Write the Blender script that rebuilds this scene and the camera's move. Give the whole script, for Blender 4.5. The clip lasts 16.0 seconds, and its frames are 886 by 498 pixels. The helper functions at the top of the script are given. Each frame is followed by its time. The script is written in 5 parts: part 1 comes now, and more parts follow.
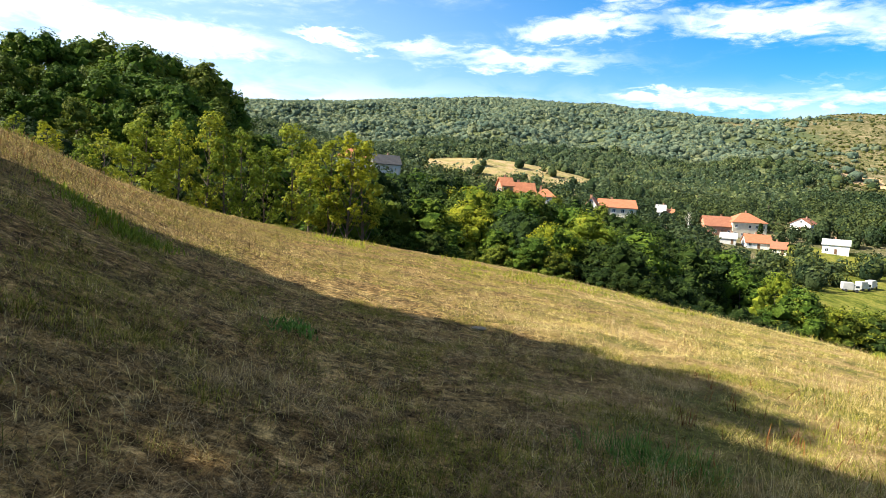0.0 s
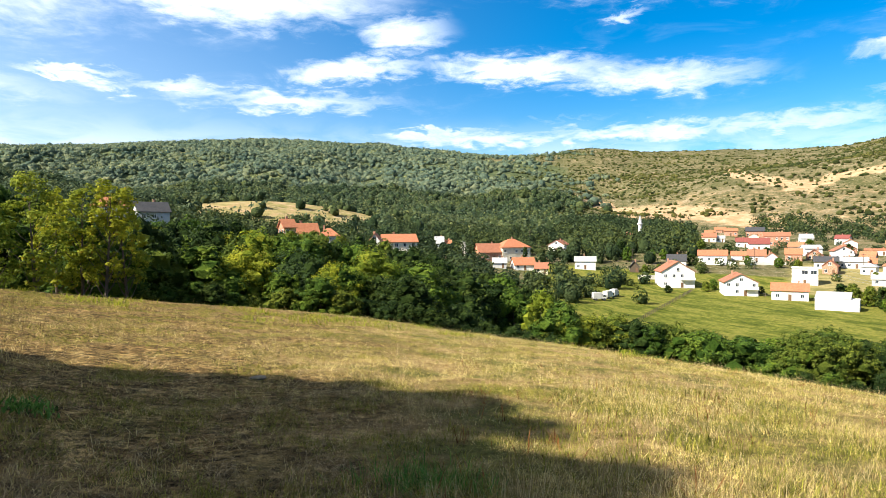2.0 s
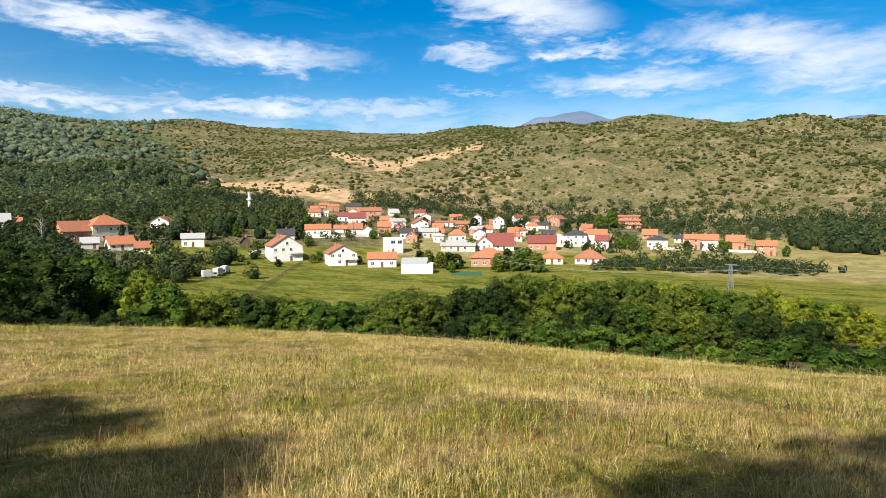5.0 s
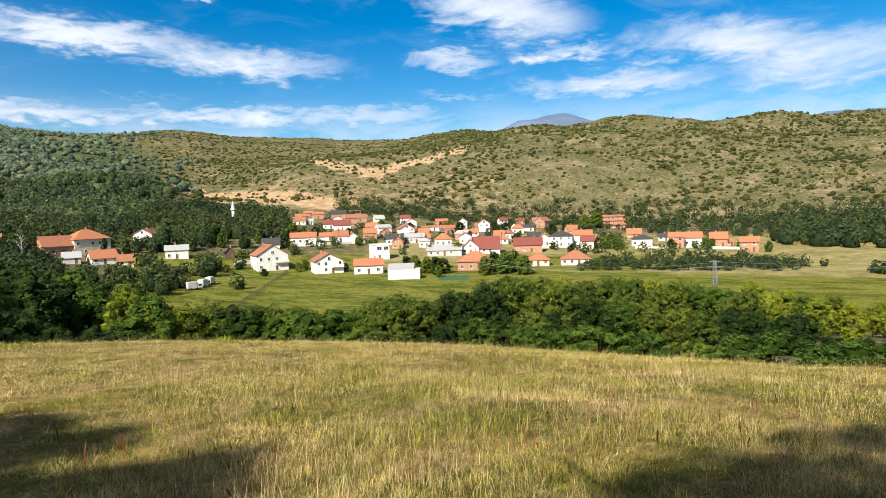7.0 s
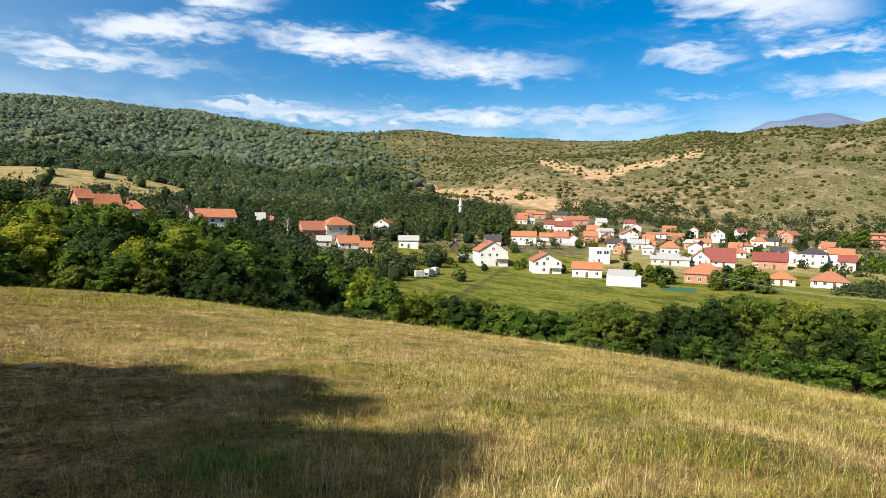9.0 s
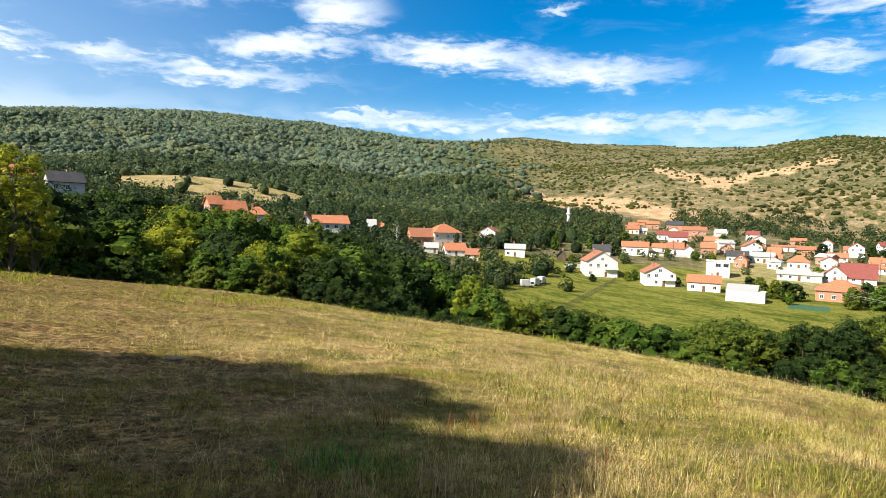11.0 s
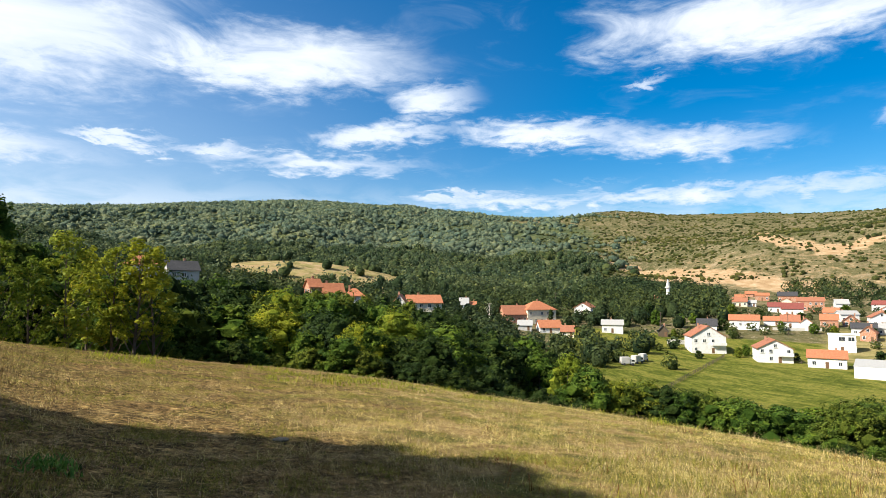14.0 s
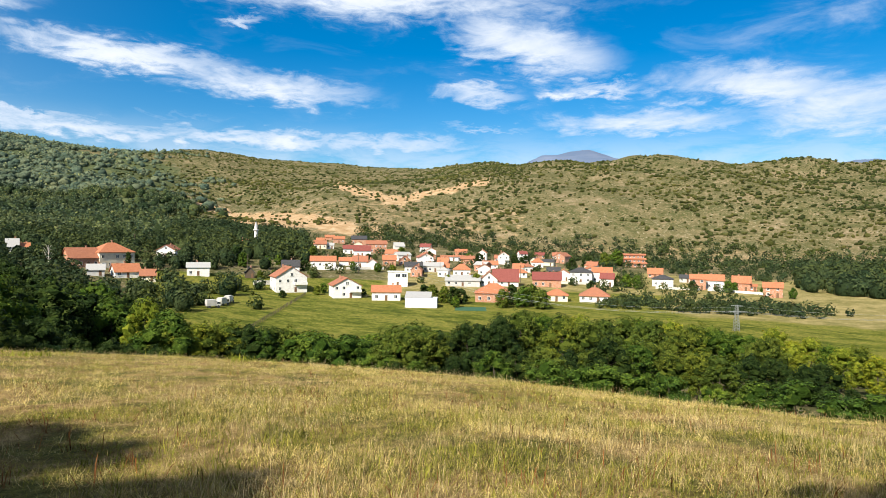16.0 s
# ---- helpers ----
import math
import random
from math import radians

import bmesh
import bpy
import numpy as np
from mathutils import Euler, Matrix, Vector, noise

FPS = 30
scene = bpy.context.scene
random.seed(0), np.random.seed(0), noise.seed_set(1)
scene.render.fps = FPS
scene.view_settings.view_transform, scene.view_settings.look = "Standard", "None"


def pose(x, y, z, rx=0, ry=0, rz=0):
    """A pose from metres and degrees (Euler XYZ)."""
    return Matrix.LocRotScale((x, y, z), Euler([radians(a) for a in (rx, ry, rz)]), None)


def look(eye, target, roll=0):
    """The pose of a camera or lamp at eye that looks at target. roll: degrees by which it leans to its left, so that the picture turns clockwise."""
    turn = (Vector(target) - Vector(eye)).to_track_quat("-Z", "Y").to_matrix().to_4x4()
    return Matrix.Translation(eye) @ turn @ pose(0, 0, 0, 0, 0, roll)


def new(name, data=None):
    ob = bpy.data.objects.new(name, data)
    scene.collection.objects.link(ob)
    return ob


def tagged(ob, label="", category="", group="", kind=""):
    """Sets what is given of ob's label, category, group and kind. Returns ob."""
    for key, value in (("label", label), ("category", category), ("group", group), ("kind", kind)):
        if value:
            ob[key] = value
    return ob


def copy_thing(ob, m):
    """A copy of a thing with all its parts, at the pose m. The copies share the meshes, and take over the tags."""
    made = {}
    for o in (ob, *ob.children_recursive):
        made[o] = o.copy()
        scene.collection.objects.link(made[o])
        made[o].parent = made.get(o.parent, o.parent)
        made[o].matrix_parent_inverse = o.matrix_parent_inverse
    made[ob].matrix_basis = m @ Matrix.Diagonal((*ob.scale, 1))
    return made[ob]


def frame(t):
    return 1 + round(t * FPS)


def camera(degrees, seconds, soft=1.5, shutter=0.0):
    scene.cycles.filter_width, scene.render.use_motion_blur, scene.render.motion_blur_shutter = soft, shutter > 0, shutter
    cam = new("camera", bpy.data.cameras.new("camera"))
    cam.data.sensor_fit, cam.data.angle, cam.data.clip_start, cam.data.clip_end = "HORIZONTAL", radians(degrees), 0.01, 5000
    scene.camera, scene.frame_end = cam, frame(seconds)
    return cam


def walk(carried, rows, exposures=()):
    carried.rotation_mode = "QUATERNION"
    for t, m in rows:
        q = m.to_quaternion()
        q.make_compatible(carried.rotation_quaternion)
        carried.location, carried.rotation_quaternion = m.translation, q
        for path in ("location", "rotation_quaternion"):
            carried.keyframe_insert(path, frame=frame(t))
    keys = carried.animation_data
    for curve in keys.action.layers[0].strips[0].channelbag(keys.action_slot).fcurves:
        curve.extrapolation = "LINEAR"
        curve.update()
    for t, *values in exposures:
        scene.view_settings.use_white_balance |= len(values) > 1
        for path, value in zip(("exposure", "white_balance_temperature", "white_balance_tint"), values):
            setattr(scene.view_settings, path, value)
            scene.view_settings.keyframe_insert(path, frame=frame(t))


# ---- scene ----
cam = camera(71.1, 16.0, soft=0.65)
PATH = [
    (0.0, pose(0.000, -0.040, 1.620, 84.47, -3.23, 0.31)),
    (0.5, pose(0.007, -0.130, 1.640, 86.23, -2.83, -0.68)),
    (1.0, pose(0.087, -0.127, 1.637, 87.97, -1.32, -8.20)),
    (1.5, pose(0.146, -0.121, 1.631, 88.41, 1.12, -13.85)),
    (2.0, pose(0.205, -0.113, 1.622, 88.54, 0.42, -19.39)),
    (2.5, pose(0.260, -0.103, 1.611, 88.40, 0.72, -24.62)),
    (3.0, pose(0.314, -0.091, 1.598, 87.65, 0.68, -29.71)),
    (3.5, pose(0.439, -0.053, 1.557, 87.94, 0.57, -41.55)),
    (4.0, pose(0.506, -0.028, 1.530, 88.14, 1.73, -47.94)),
    (4.5, pose(0.535, -0.016, 1.517, 86.08, -0.03, -50.67)),
    (5.0, pose(0.573, 0.001, 1.499, 86.00, 0.50, -54.28)),
    (5.2, pose(0.586, 0.007, 1.492, 85.62, 0.91, -55.51)),
    (6.25, pose(0.616, 0.022, 1.476, 86.32, 1.28, -58.40)),
    (7.3, pose(0.568, -0.001, 1.501, 87.02, 1.64, -53.82)),
    (7.5, pose(0.555, -0.007, 1.507, 87.66, 0.90, -52.62)),
    (8.0, pose(0.503, -0.029, 1.531, 88.00, 0.32, -47.62)),
    (8.5, pose(0.434, -0.055, 1.559, 87.91, 0.19, -41.09)),
    (9.0, pose(0.374, -0.074, 1.580, 86.63, -1.02, -35.41)),
    (9.2, pose(0.357, -0.079, 1.585, 87.11, -0.71, -33.87)),
    (10.25, pose(0.311, -0.091, 1.598, 87.32, -1.00, -29.50)),
    (11.3, pose(0.214, -0.112, 1.620, 87.52, -1.29, -20.28)),
    (11.5, pose(0.157, -0.120, 1.629, 88.10, -0.45, -14.89)),
    (12.0, pose(0.080, -0.127, 1.637, 91.12, -1.00, -7.57)),
    (12.5, pose(0.013, -0.130, 1.640, 90.07, -0.27, -1.24)),
    (13.0, pose(0.016, -0.130, 1.640, 90.58, 1.05, -1.48)),
    (13.5, pose(0.056, -0.129, 1.639, 96.16, 0.77, -5.28)),
    (14.0, pose(0.181, -0.117, 1.626, 94.19, -0.19, -17.11)),
    (14.5, pose(0.371, -0.075, 1.581, 92.25, 1.65, -35.11)),
    (15.0, pose(0.462, -0.045, 1.548, 92.11, -1.15, -43.78)),
    (15.5, pose(0.524, -0.020, 1.522, 89.68, 1.87, -49.63)),
    (16.0, pose(0.568, -0.001, 1.501, 89.19, -0.74, -53.78)),
]
walk(cam, PATH, [(0, 1.5), (1.0, 1.55), (2.0, 1.28), (3.5, 0.96), (5.2, 0.81), (9.2, 0.80), (11.5, 1.12), (12.5, 1.18), (13.5, 1.05), (14.5, 0.84), (16, 0.82)])

# ---- daylight ----
SUN_AZ, SUN_EL = -96.0, 39.0
sun_dir = Vector((math.sin(radians(SUN_AZ)) * math.cos(radians(SUN_EL)), math.cos(radians(SUN_AZ)) * math.cos(radians(SUN_EL)), math.sin(radians(SUN_EL))))
sun = new("sun", bpy.data.lights.new("sun", "SUN"))
sun.data.energy, sun.data.angle, sun.data.color = 5.0, radians(0.5), (1.0, 0.92, 0.78)
sun.matrix_world = look(sun_dir * 100, (0, 0, 0))

world = bpy.data.worlds.new("sky")
scene.world = world
world.use_nodes = True


class Net:
    """Short hand for node trees: every call adds a node and returns its output."""

    def __init__(self, tree):
        self.tree = tree

    def add(self, kind, out=0, ins=None, **attrs):
        n = self.tree.nodes.new(kind)
        for k, v in attrs.items():
            setattr(n, k, v)
        for k, v in (ins or {}).items():
            if isinstance(v, bpy.types.NodeSocket):
                self.tree.links.new(v, n.inputs[k])
            else:
                n.inputs[k].default_value = v
        return n.outputs[out]

    def m(self, op, a, b=0.0, c=0.0):
        return self.add("ShaderNodeMath", 0, {0: a, 1: b, 2: c}, operation=op)

    def noise(self, vec, scale, detail=4.0, rough=0.55, warp=0.0, dims="3D"):
        return self.add("ShaderNodeTexNoise", 0, {"Vector": vec, "Scale": scale, "Detail": detail, "Roughness": rough, "Distortion": warp}, noise_dimensions=dims)

    def ramp(self, fac, stops, mode="LINEAR"):
        n = self.tree.nodes.new("ShaderNodeValToRGB")
        n.color_ramp.interpolation = mode
        e = n.color_ramp.elements
        while len(e) < len(stops):
            e.new(0.5)
        for k, (p, c) in zip(e, stops):
            k.position, k.color = p, (*c, 1) if len(c) == 3 else c
        self.tree.links.new(fac, n.inputs[0])
        return n.outputs[0]

    def step(self, v, lo, hi):
        return self.add("ShaderNodeMapRange", 0, {"Value": v, "From Min": lo, "From Max": hi, "To Min": 0.0, "To Max": 1.0}, interpolation_type="SMOOTHSTEP")

    def mix(self, fac, a, b, blend="MIX"):
        n = self.tree.nodes.new("ShaderNodeMix")
        n.data_type, n.blend_type = "RGBA", blend
        for k, v in ((0, fac), (6, a), (7, b)):
            if isinstance(v, bpy.types.NodeSocket):
                self.tree.links.new(v, n.inputs[k])
            else:
                n.inputs[k].default_value = v if k == 0 else (*v, 1)
        return n.outputs[2]


def build_sky():
    t = world.node_tree
    t.nodes.clear()
    n = Net(t)
    sky = n.add("ShaderNodeTexSky", sky_type="NISHITA", sun_disc=False, sun_elevation=radians(SUN_EL), sun_rotation=radians(SUN_AZ), air_density=1.0, dust_density=0.5, ozone_density=3.0)
    blue = n.add("ShaderNodeHueSaturation", 0, {"Saturation": 1.55, "Value": 1.07, "Color": sky})
    way = n.add("ShaderNodeTexCoord", 0)
    sep = n.tree.nodes.new("ShaderNodeSeparateXYZ")
    t.links.new(way, sep.inputs[0])
    az = n.m("MULTIPLY", n.m("ARCTAN2", sep.outputs[0], sep.outputs[1]), 57.296)
    el = n.m("MULTIPLY", n.m("ARCSINE", sep.outputs[2]), 57.296)
    # clouds: long banks at their bearings and heights, torn by drawn-out noise
    flat = n.add("ShaderNodeCombineXYZ", 0, {0: n.m("MULTIPLY", az, 0.045), 1: n.m("MULTIPLY", el, 0.14), 2: 0.0})
    tilt = n.add("ShaderNodeMapping", 0, {"Vector": flat, "Rotation": (0, 0, 0.16)})
    big = n.noise(tilt, 2.3, 7, 0.60, 0.7)
    fine = n.noise(tilt, 9.0, 6, 0.62, 0.4)
    torn = n.m("ADD", n.m("MULTIPLY", big, 0.84), n.m("MULTIPLY", fine, 0.16))
    warp_a = n.m("MULTIPLY", n.m("SUBTRACT", big, 0.5), 9.0)
    warp_e = n.m("MULTIPLY", n.m("SUBTRACT", fine, 0.5), 3.5)
    az2, el2 = n.m("ADD", az, warp_a), n.m("ADD", el, warp_e)
    low = [(-26, 11.2, 10, 1.3, 1.0, 0.0), (-11, 12.8, 4, 0.5, 0.7, 0.0), (-5, 12.3, 4.5, 0.6, 0.7, 0.05), (12, 14.6, 6.0, 1.0, 0.9, 0.10), (6, 11.7, 9, 0.9, 0.75, 0.0),
           (26, 14.6, 8, 1.1, 1.0, -0.02), (38, 13.3, 9, 1.2, 0.75, -0.06), (36, 8.6, 20, 0.8, 0.85, 0.0), (22, 9.4, 14, 0.4, 0.5, 0.08), (57, 13.2, 3.8, 0.9, 0.8, -0.08),
           (67.6, 13.4, 3.2, 0.7, 0.9, 0.0), (79, 13.0, 7, 1.6, 0.95, -0.15), (72, 10.4, 9, 1.1, 0.7, 0.0), (88, 10.5, 9, 2.0, 0.75, 0.0), (58, 10.2, 4, 0.35, 0.6, 0.0)]
    high = [(-24, 20.5, 16, 5.0, 1.0, 0.02), (2, 20.5, 11, 2.6, 1.0, 0.0), (16, 17.6, 4.0, 1.4, 0.8, 0.1), (47, 22.0, 16, 2.4, 1.0, -0.03), (61, 17.3, 7, 1.9, 0.95, -0.22), (36, 18.4, 1.6, 0.5, 0.6, 0.2),
            (110, 18, 22, 4, 0.7, 0.0), (-55, 22, 14, 5, 0.8, 0.0), (170, 26, 30, 5, 0.6, 0.0)]
    banks = low + high
    total = None
    for a0, e0, wa, we, amp, lean in banks:
        da = n.m("SUBTRACT", az2, a0)
        de = n.m("SUBTRACT", n.m("SUBTRACT", el2, e0), n.m("MULTIPLY", da, lean))
        q = n.m("ADD", n.m("POWER", n.m("ABSOLUTE", n.m("DIVIDE", da, wa)), 2.0), n.m("POWER", n.m("ABSOLUTE", n.m("DIVIDE", de, we)), 2.0))
        b = n.m("MULTIPLY", n.m("EXPONENT", n.m("MULTIPLY", q, -0.7)), amp)
        total = b if total is None else n.m("MAXIMUM", total, b)
    dens = n.m("ADD", total, n.m("MULTIPLY", n.m("SUBTRACT", torn, 0.52), 1.9))
    mask = n.m("MULTIPLY", n.step(dens, 0.04, 1.0), n.step(total, 0.04, 0.45))
    veil = n.m("MULTIPLY", n.step(big, 0.5, 0.75), 0.08)
    mask = n.m("MINIMUM", n.m("ADD", mask, veil), 1.0)
    haze = n.m("MULTIPLY", n.m("MULTIPLY", n.step(el, 11.0, 5.0), n.step(n.noise(tilt, 3.2, 5, 0.6, 0.5), 0.32, 0.60)), 0.68)
    mask = n.m("MAXIMUM", mask, haze)
    side = n.m("MULTIPLY", n.m("MULTIPLY", n.step(az, 35.0, -45.0), n.step(az, -110.0, -60.0)), n.step(el, 36.0, 4.0))
    mask = n.m("MINIMUM", n.m("ADD", mask, n.m("MULTIPLY", side, 0.60)), 1.0)
    # broken high cloud overhead, unseen, added to make the fill light more neutral
    over = n.m("MULTIPLY", n.step(el, 27.0, 46.0), n.step(big, 0.30, 0.55))
    white = n.mix(n.step(dens, 0.5, 1.5), (6.6, 7.4, 8.6), (9.2, 9.3, 9.4))
    col = n.mix(n.m("MULTIPLY", mask, 0.93), blue, white)
    col = n.mix(n.m("MULTIPLY", over, 0.85), col, (4.0, 3.8, 3.5))
    bg = n.add("ShaderNodeBackground", 0, {"Color": col, "Strength": 0.07})
    out = t.nodes.new("ShaderNodeOutputWorld")
    t.links.new(bg, out.inputs[0])


build_sky()

# ---- lie of the land: height over the ground by bearing (degrees, clockwise from +y) and distance ----
def curve(pairs, step=0.5, soft=2.0):
    """A smooth periodic curve over the bearing through a few pairs (bearing, value)."""
    xs = np.array([p[0] for p in pairs], float)
    ys = np.array([p[1] for p in pairs], float)
    a = np.arange(-180, 180, step)
    v = np.interp(a, np.r_[xs[-1] - 360, xs, xs[0] + 360], np.r_[ys[-1], ys, ys[0]])
    n = int(4 * soft / step)
    k = np.exp(-0.5 * (np.arange(-n, n + 1) * step / soft) ** 2)
    k /= k.sum()
    return np.convolve(np.r_[v[-n:], v, v[:n]], k, "valid")


def tan_of(pairs):
    return [(a, math.tan(radians(e))) for a, e in pairs]


EYE_H = 1.6
FAR = 1.5  # scale of the valley and hills
AZ = np.arange(-180, 180, 0.5)
crest_r = curve([(-60, 30), (-36, 22), (-31, 24), (-25, 28), (-18, 34), (-12, 38), (6, 42), (20, 40), (30, 37), (58, 27), (85, 19), (110, 17), (180, 25), (-120, 30)])
crest_t = curve(tan_of([(-60, 7), (-36, 3.1), (-31, 0.6), (-25, -1.9), (-18.5, -3.5), (-12.7, -4.4), (-2.8, -5.8), (6.2, -6.8), (13.9, -7.8), (21, -9.1), (30, -10.1), (38.5, -11.0), (49.7, -12.0), (57.7, -12.5), (65.5, -13.1), (71, -13.4), (84, -13.5), (92, -13.0), (120, -10), (180, 0), (-120, 6)]))
slope0 = curve([(-60, 0.2), (-36, 0.13), (-31, 0.09), (-25, 0.05), (-18.5, 0.01), (-12.7, -0.025), (-3, -0.057), (6, -0.073), (30, -0.095), (58, -0.098), (85, -0.08), (120, -0.03), (180, 0.066), (-120, 0.1)])
z110 = curve([(-90, 30), (-36, 13), (-30, 9), (-21, 6.5), (-18, 2), (-10, -1), (0, -2.5), (10, -4.5), (16, -7.5), (22, -11.5), (30, -14), (40, -15), (100, -15), (150, -10), (-160, 15)])
z180 = curve([(-90, 45), (-36, 18), (-22, 10), (-16, 6), (-10, 4), (0, 1.5), (10, -2), (17, -5.5), (23, -9.8), (30, -12), (40, -14), (60, -14.5), (100, -15), (150, -10), (-160, 25)])
z400 = curve([(-90, 60), (-20, 24), (-10, 20), (0, 12), (10, 8), (20, 8), (30, 8), (37, 5), (43, 3), (50, 0), (60, -4.7), (75, -10), (90, -11), (150, 0), (-160, 50)])
t620 = curve(tan_of([(-90, 7), (-20, 4.5), (-10, 4.5), (0, 4.6), (10, 4.8), (20, 4.4), (30, 3.4), (35, 2.7), (38.9, 3.0), (41.4, 3.9), (44.4, 4.9), (50, 5.2), (54, 5.6), (60, 6.2), (66, 6.2), (75, 5.9), (90, 4.6), (120, 4), (-160, 6)]), soft=1.2)
t780 = curve(tan_of([(-90, 7), (-20, 5.5), (0, 6.2), (10, 6.6), (20, 5.9), (30, 5.2), (36, 5.0), (40, 4.9), (45, 5.0), (50, 5.3), (54, 5.9), (57.8, 7.2), (60.6, 6.9), (63.4, 7.3), (67.8, 7.4), (75, 7.3), (79.3, 7.0), (83.4, 6.7), (87.2, 6.3), (92, 5.8), (120, 5), (-160, 7)]), soft=1.0)
t1150 = curve(tan_of([(-90, 7), (-20, 6.5), (-14, 6.8), (-10, 7.1), (-6, 7.7), (0, 8.2), (10, 8.3), (14, 8.0), (18, 7.5), (22.6, 7.05), (26.6, 6.9), (29, 7.2), (31.5, 7.6), (34.3, 7.5), (37.6, 7.0), (44, 6.9), (48, 6.6), (52, 6.5), (55, 6.9), (57.8, 6.9), (61, 5.5), (75, 5.0), (92, 4.5), (-160, 7)]), soft=0.7)
t3600 = curve(tan_of([(-90, 3), (0, 3), (50, 4), (57, 5.6), (60.6, 7.0), (62.5, 7.9), (64, 8.25), (65.4, 8.4), (68.3, 8.1), (71.7, 7.5), (76, 6.6), (82, 6.2), (86.5, 6.6), (91, 6.5), (96, 5.5), (120, 3)]), soft=0.5)
RINGS = np.r_[np.linspace(0.25, 6, 30), np.geomspace(6.2, 4600, 210)]


def smooth_step(x):
    x = np.clip(x, 0, 1)
    return x * x * (3 - 2 * x)


def build_heights(az):
    """Heights at all rings for the bearings az."""
    g = lambda c: np.interp(az, np.r_[AZ, 180], np.r_[c, c[0]])
    rc, s0 = g(crest_r), g(slope0)
    zc = EYE_H + rc * g(crest_t)
    q = (zc - s0 * rc) / rc ** 2
    deep = lambda c: EYE_H + (g(c) - EYE_H) * FAR
    nodes_r = [70 + 0 * rc] + [r * FAR + 0 * rc for r in (110, 180, 400, 620, 780, 1150, 1700)] + [4100 + 0 * rc, 4700 + 0 * rc]
    nodes_z = [np.maximum(np.minimum(zc - 8, deep(z110) + 1), zc - 9), deep(z110), deep(z180), deep(z400)] + [EYE_H + r * FAR * g(t) for r, t in ((620, t620), (780, t780), (1150, t1150))]
    nodes_z += [140 + 0 * rc, EYE_H + 4100 * g(t3600), 200 + 0 * rc]
    out = np.zeros((len(az), len(RINGS)))
    for i in range(len(az)):
        rs = np.log(np.array([rc[i], rc[i] + 4] + [n[i] for n in nodes_r]))
        zs = np.array([zc[i], zc[i] - 1.5] + [n[i] for n in nodes_z])
        far = np.interp(np.log(RINGS), rs, zs)
        near = s0[i] * RINGS + q[i] * RINGS ** 2
        out[i] = np.where(RINGS < rc[i], near, far)
    k = np.array([1, 3, 4, 3, 1]) / 12
    far = RINGS > 60
    sm = np.apply_along_axis(lambda v: np.convolve(np.pad(v, 2, "edge"), k, "valid"), 1, out)
    return np.where(far, sm, out)


def waves(x, y, seed, size, octaves=4):
    """Cheap smooth noise: sums of sines in turned directions."""
    rng = np.random.default_rng(seed)
    v, amp = 0, 1.0
    for _ in range(octaves):
        for _ in range(3):
            a, p = rng.uniform(0, 6.28, 2)
            s = size * rng.uniform(0.7, 1.4)
            v = v + amp * np.sin((x * np.cos(a) + y * np.sin(a)) * 6.28 / s + p + 1.3 * np.sin((y * np.cos(a) - x * np.sin(a)) * 4.1 / s + 2 * p))
        size, amp = size / 2, amp / 2
    return v / 4


def lattice(x, y, seed, size, octaves=3):
    """Smooth random noise from -1 to 1 with patches of about that size."""
    table = np.random.default_rng(seed).uniform(-1, 1, (256, 256))
    v, amp, total = 0, 1.0, 0.0
    for k in range(octaves):
        u, w = np.asarray(x) / size + 17.3 * k, np.asarray(y) / size + 9.1 * k
        i, j = np.floor(u).astype(int), np.floor(w).astype(int)
        a, b = smooth_step(u - i), smooth_step(w - j)
        i, j = i % 255, j % 255
        v = v + amp * ((table[i, j] * (1 - a) + table[i + 1, j] * a) * (1 - b) + (table[i, j + 1] * (1 - a) + table[i + 1, j + 1] * a) * b)
        total, size, amp = total + amp, size / 2.1, amp * 0.6
    return v / total * 1.6


GRID_AZ = np.r_[np.arange(-180, -48, 2.0), np.arange(-48, 108, 0.3), np.arange(108, 180.1, 2.0)]
HEIGHTS = build_heights(GRID_AZ)
_a = np.radians(GRID_AZ)[:, None]
_x, _y = RINGS * np.sin(_a), RINGS * np.cos(_a)
_rel = smooth_step((RINGS - 330) / 400)
HEIGHTS = HEIGHTS + _rel * (6 + 13 * smooth_step((RINGS - 650) / 200) * smooth_step((1560 - RINGS) / 300) * (1 - 0.9 * smooth_step((GRID_AZ[:, None] - 34) / 6) * smooth_step((66 - GRID_AZ[:, None]) / 6))) * waves(_x, _y, 3, 330, 3) * smooth_step((2900 - RINGS) / 800) + smooth_step((RINGS - 2700) / 1000) * 25 * waves(_x, _y, 5, 500, 5)
HEIGHTS = HEIGHTS + 0.05 * waves(_x, _y, 8, 3.1, 2) * smooth_step(RINGS / 3) * smooth_step((60 - RINGS) / 20)
# the grassy knoll above the village
_kd = ((_x - 40) / 90) ** 2 + ((_y - 495) / 50) ** 2
HEIGHTS = np.where(_kd < 6, HEIGHTS * 1.0 + np.exp(-_kd) * 15, HEIGHTS)


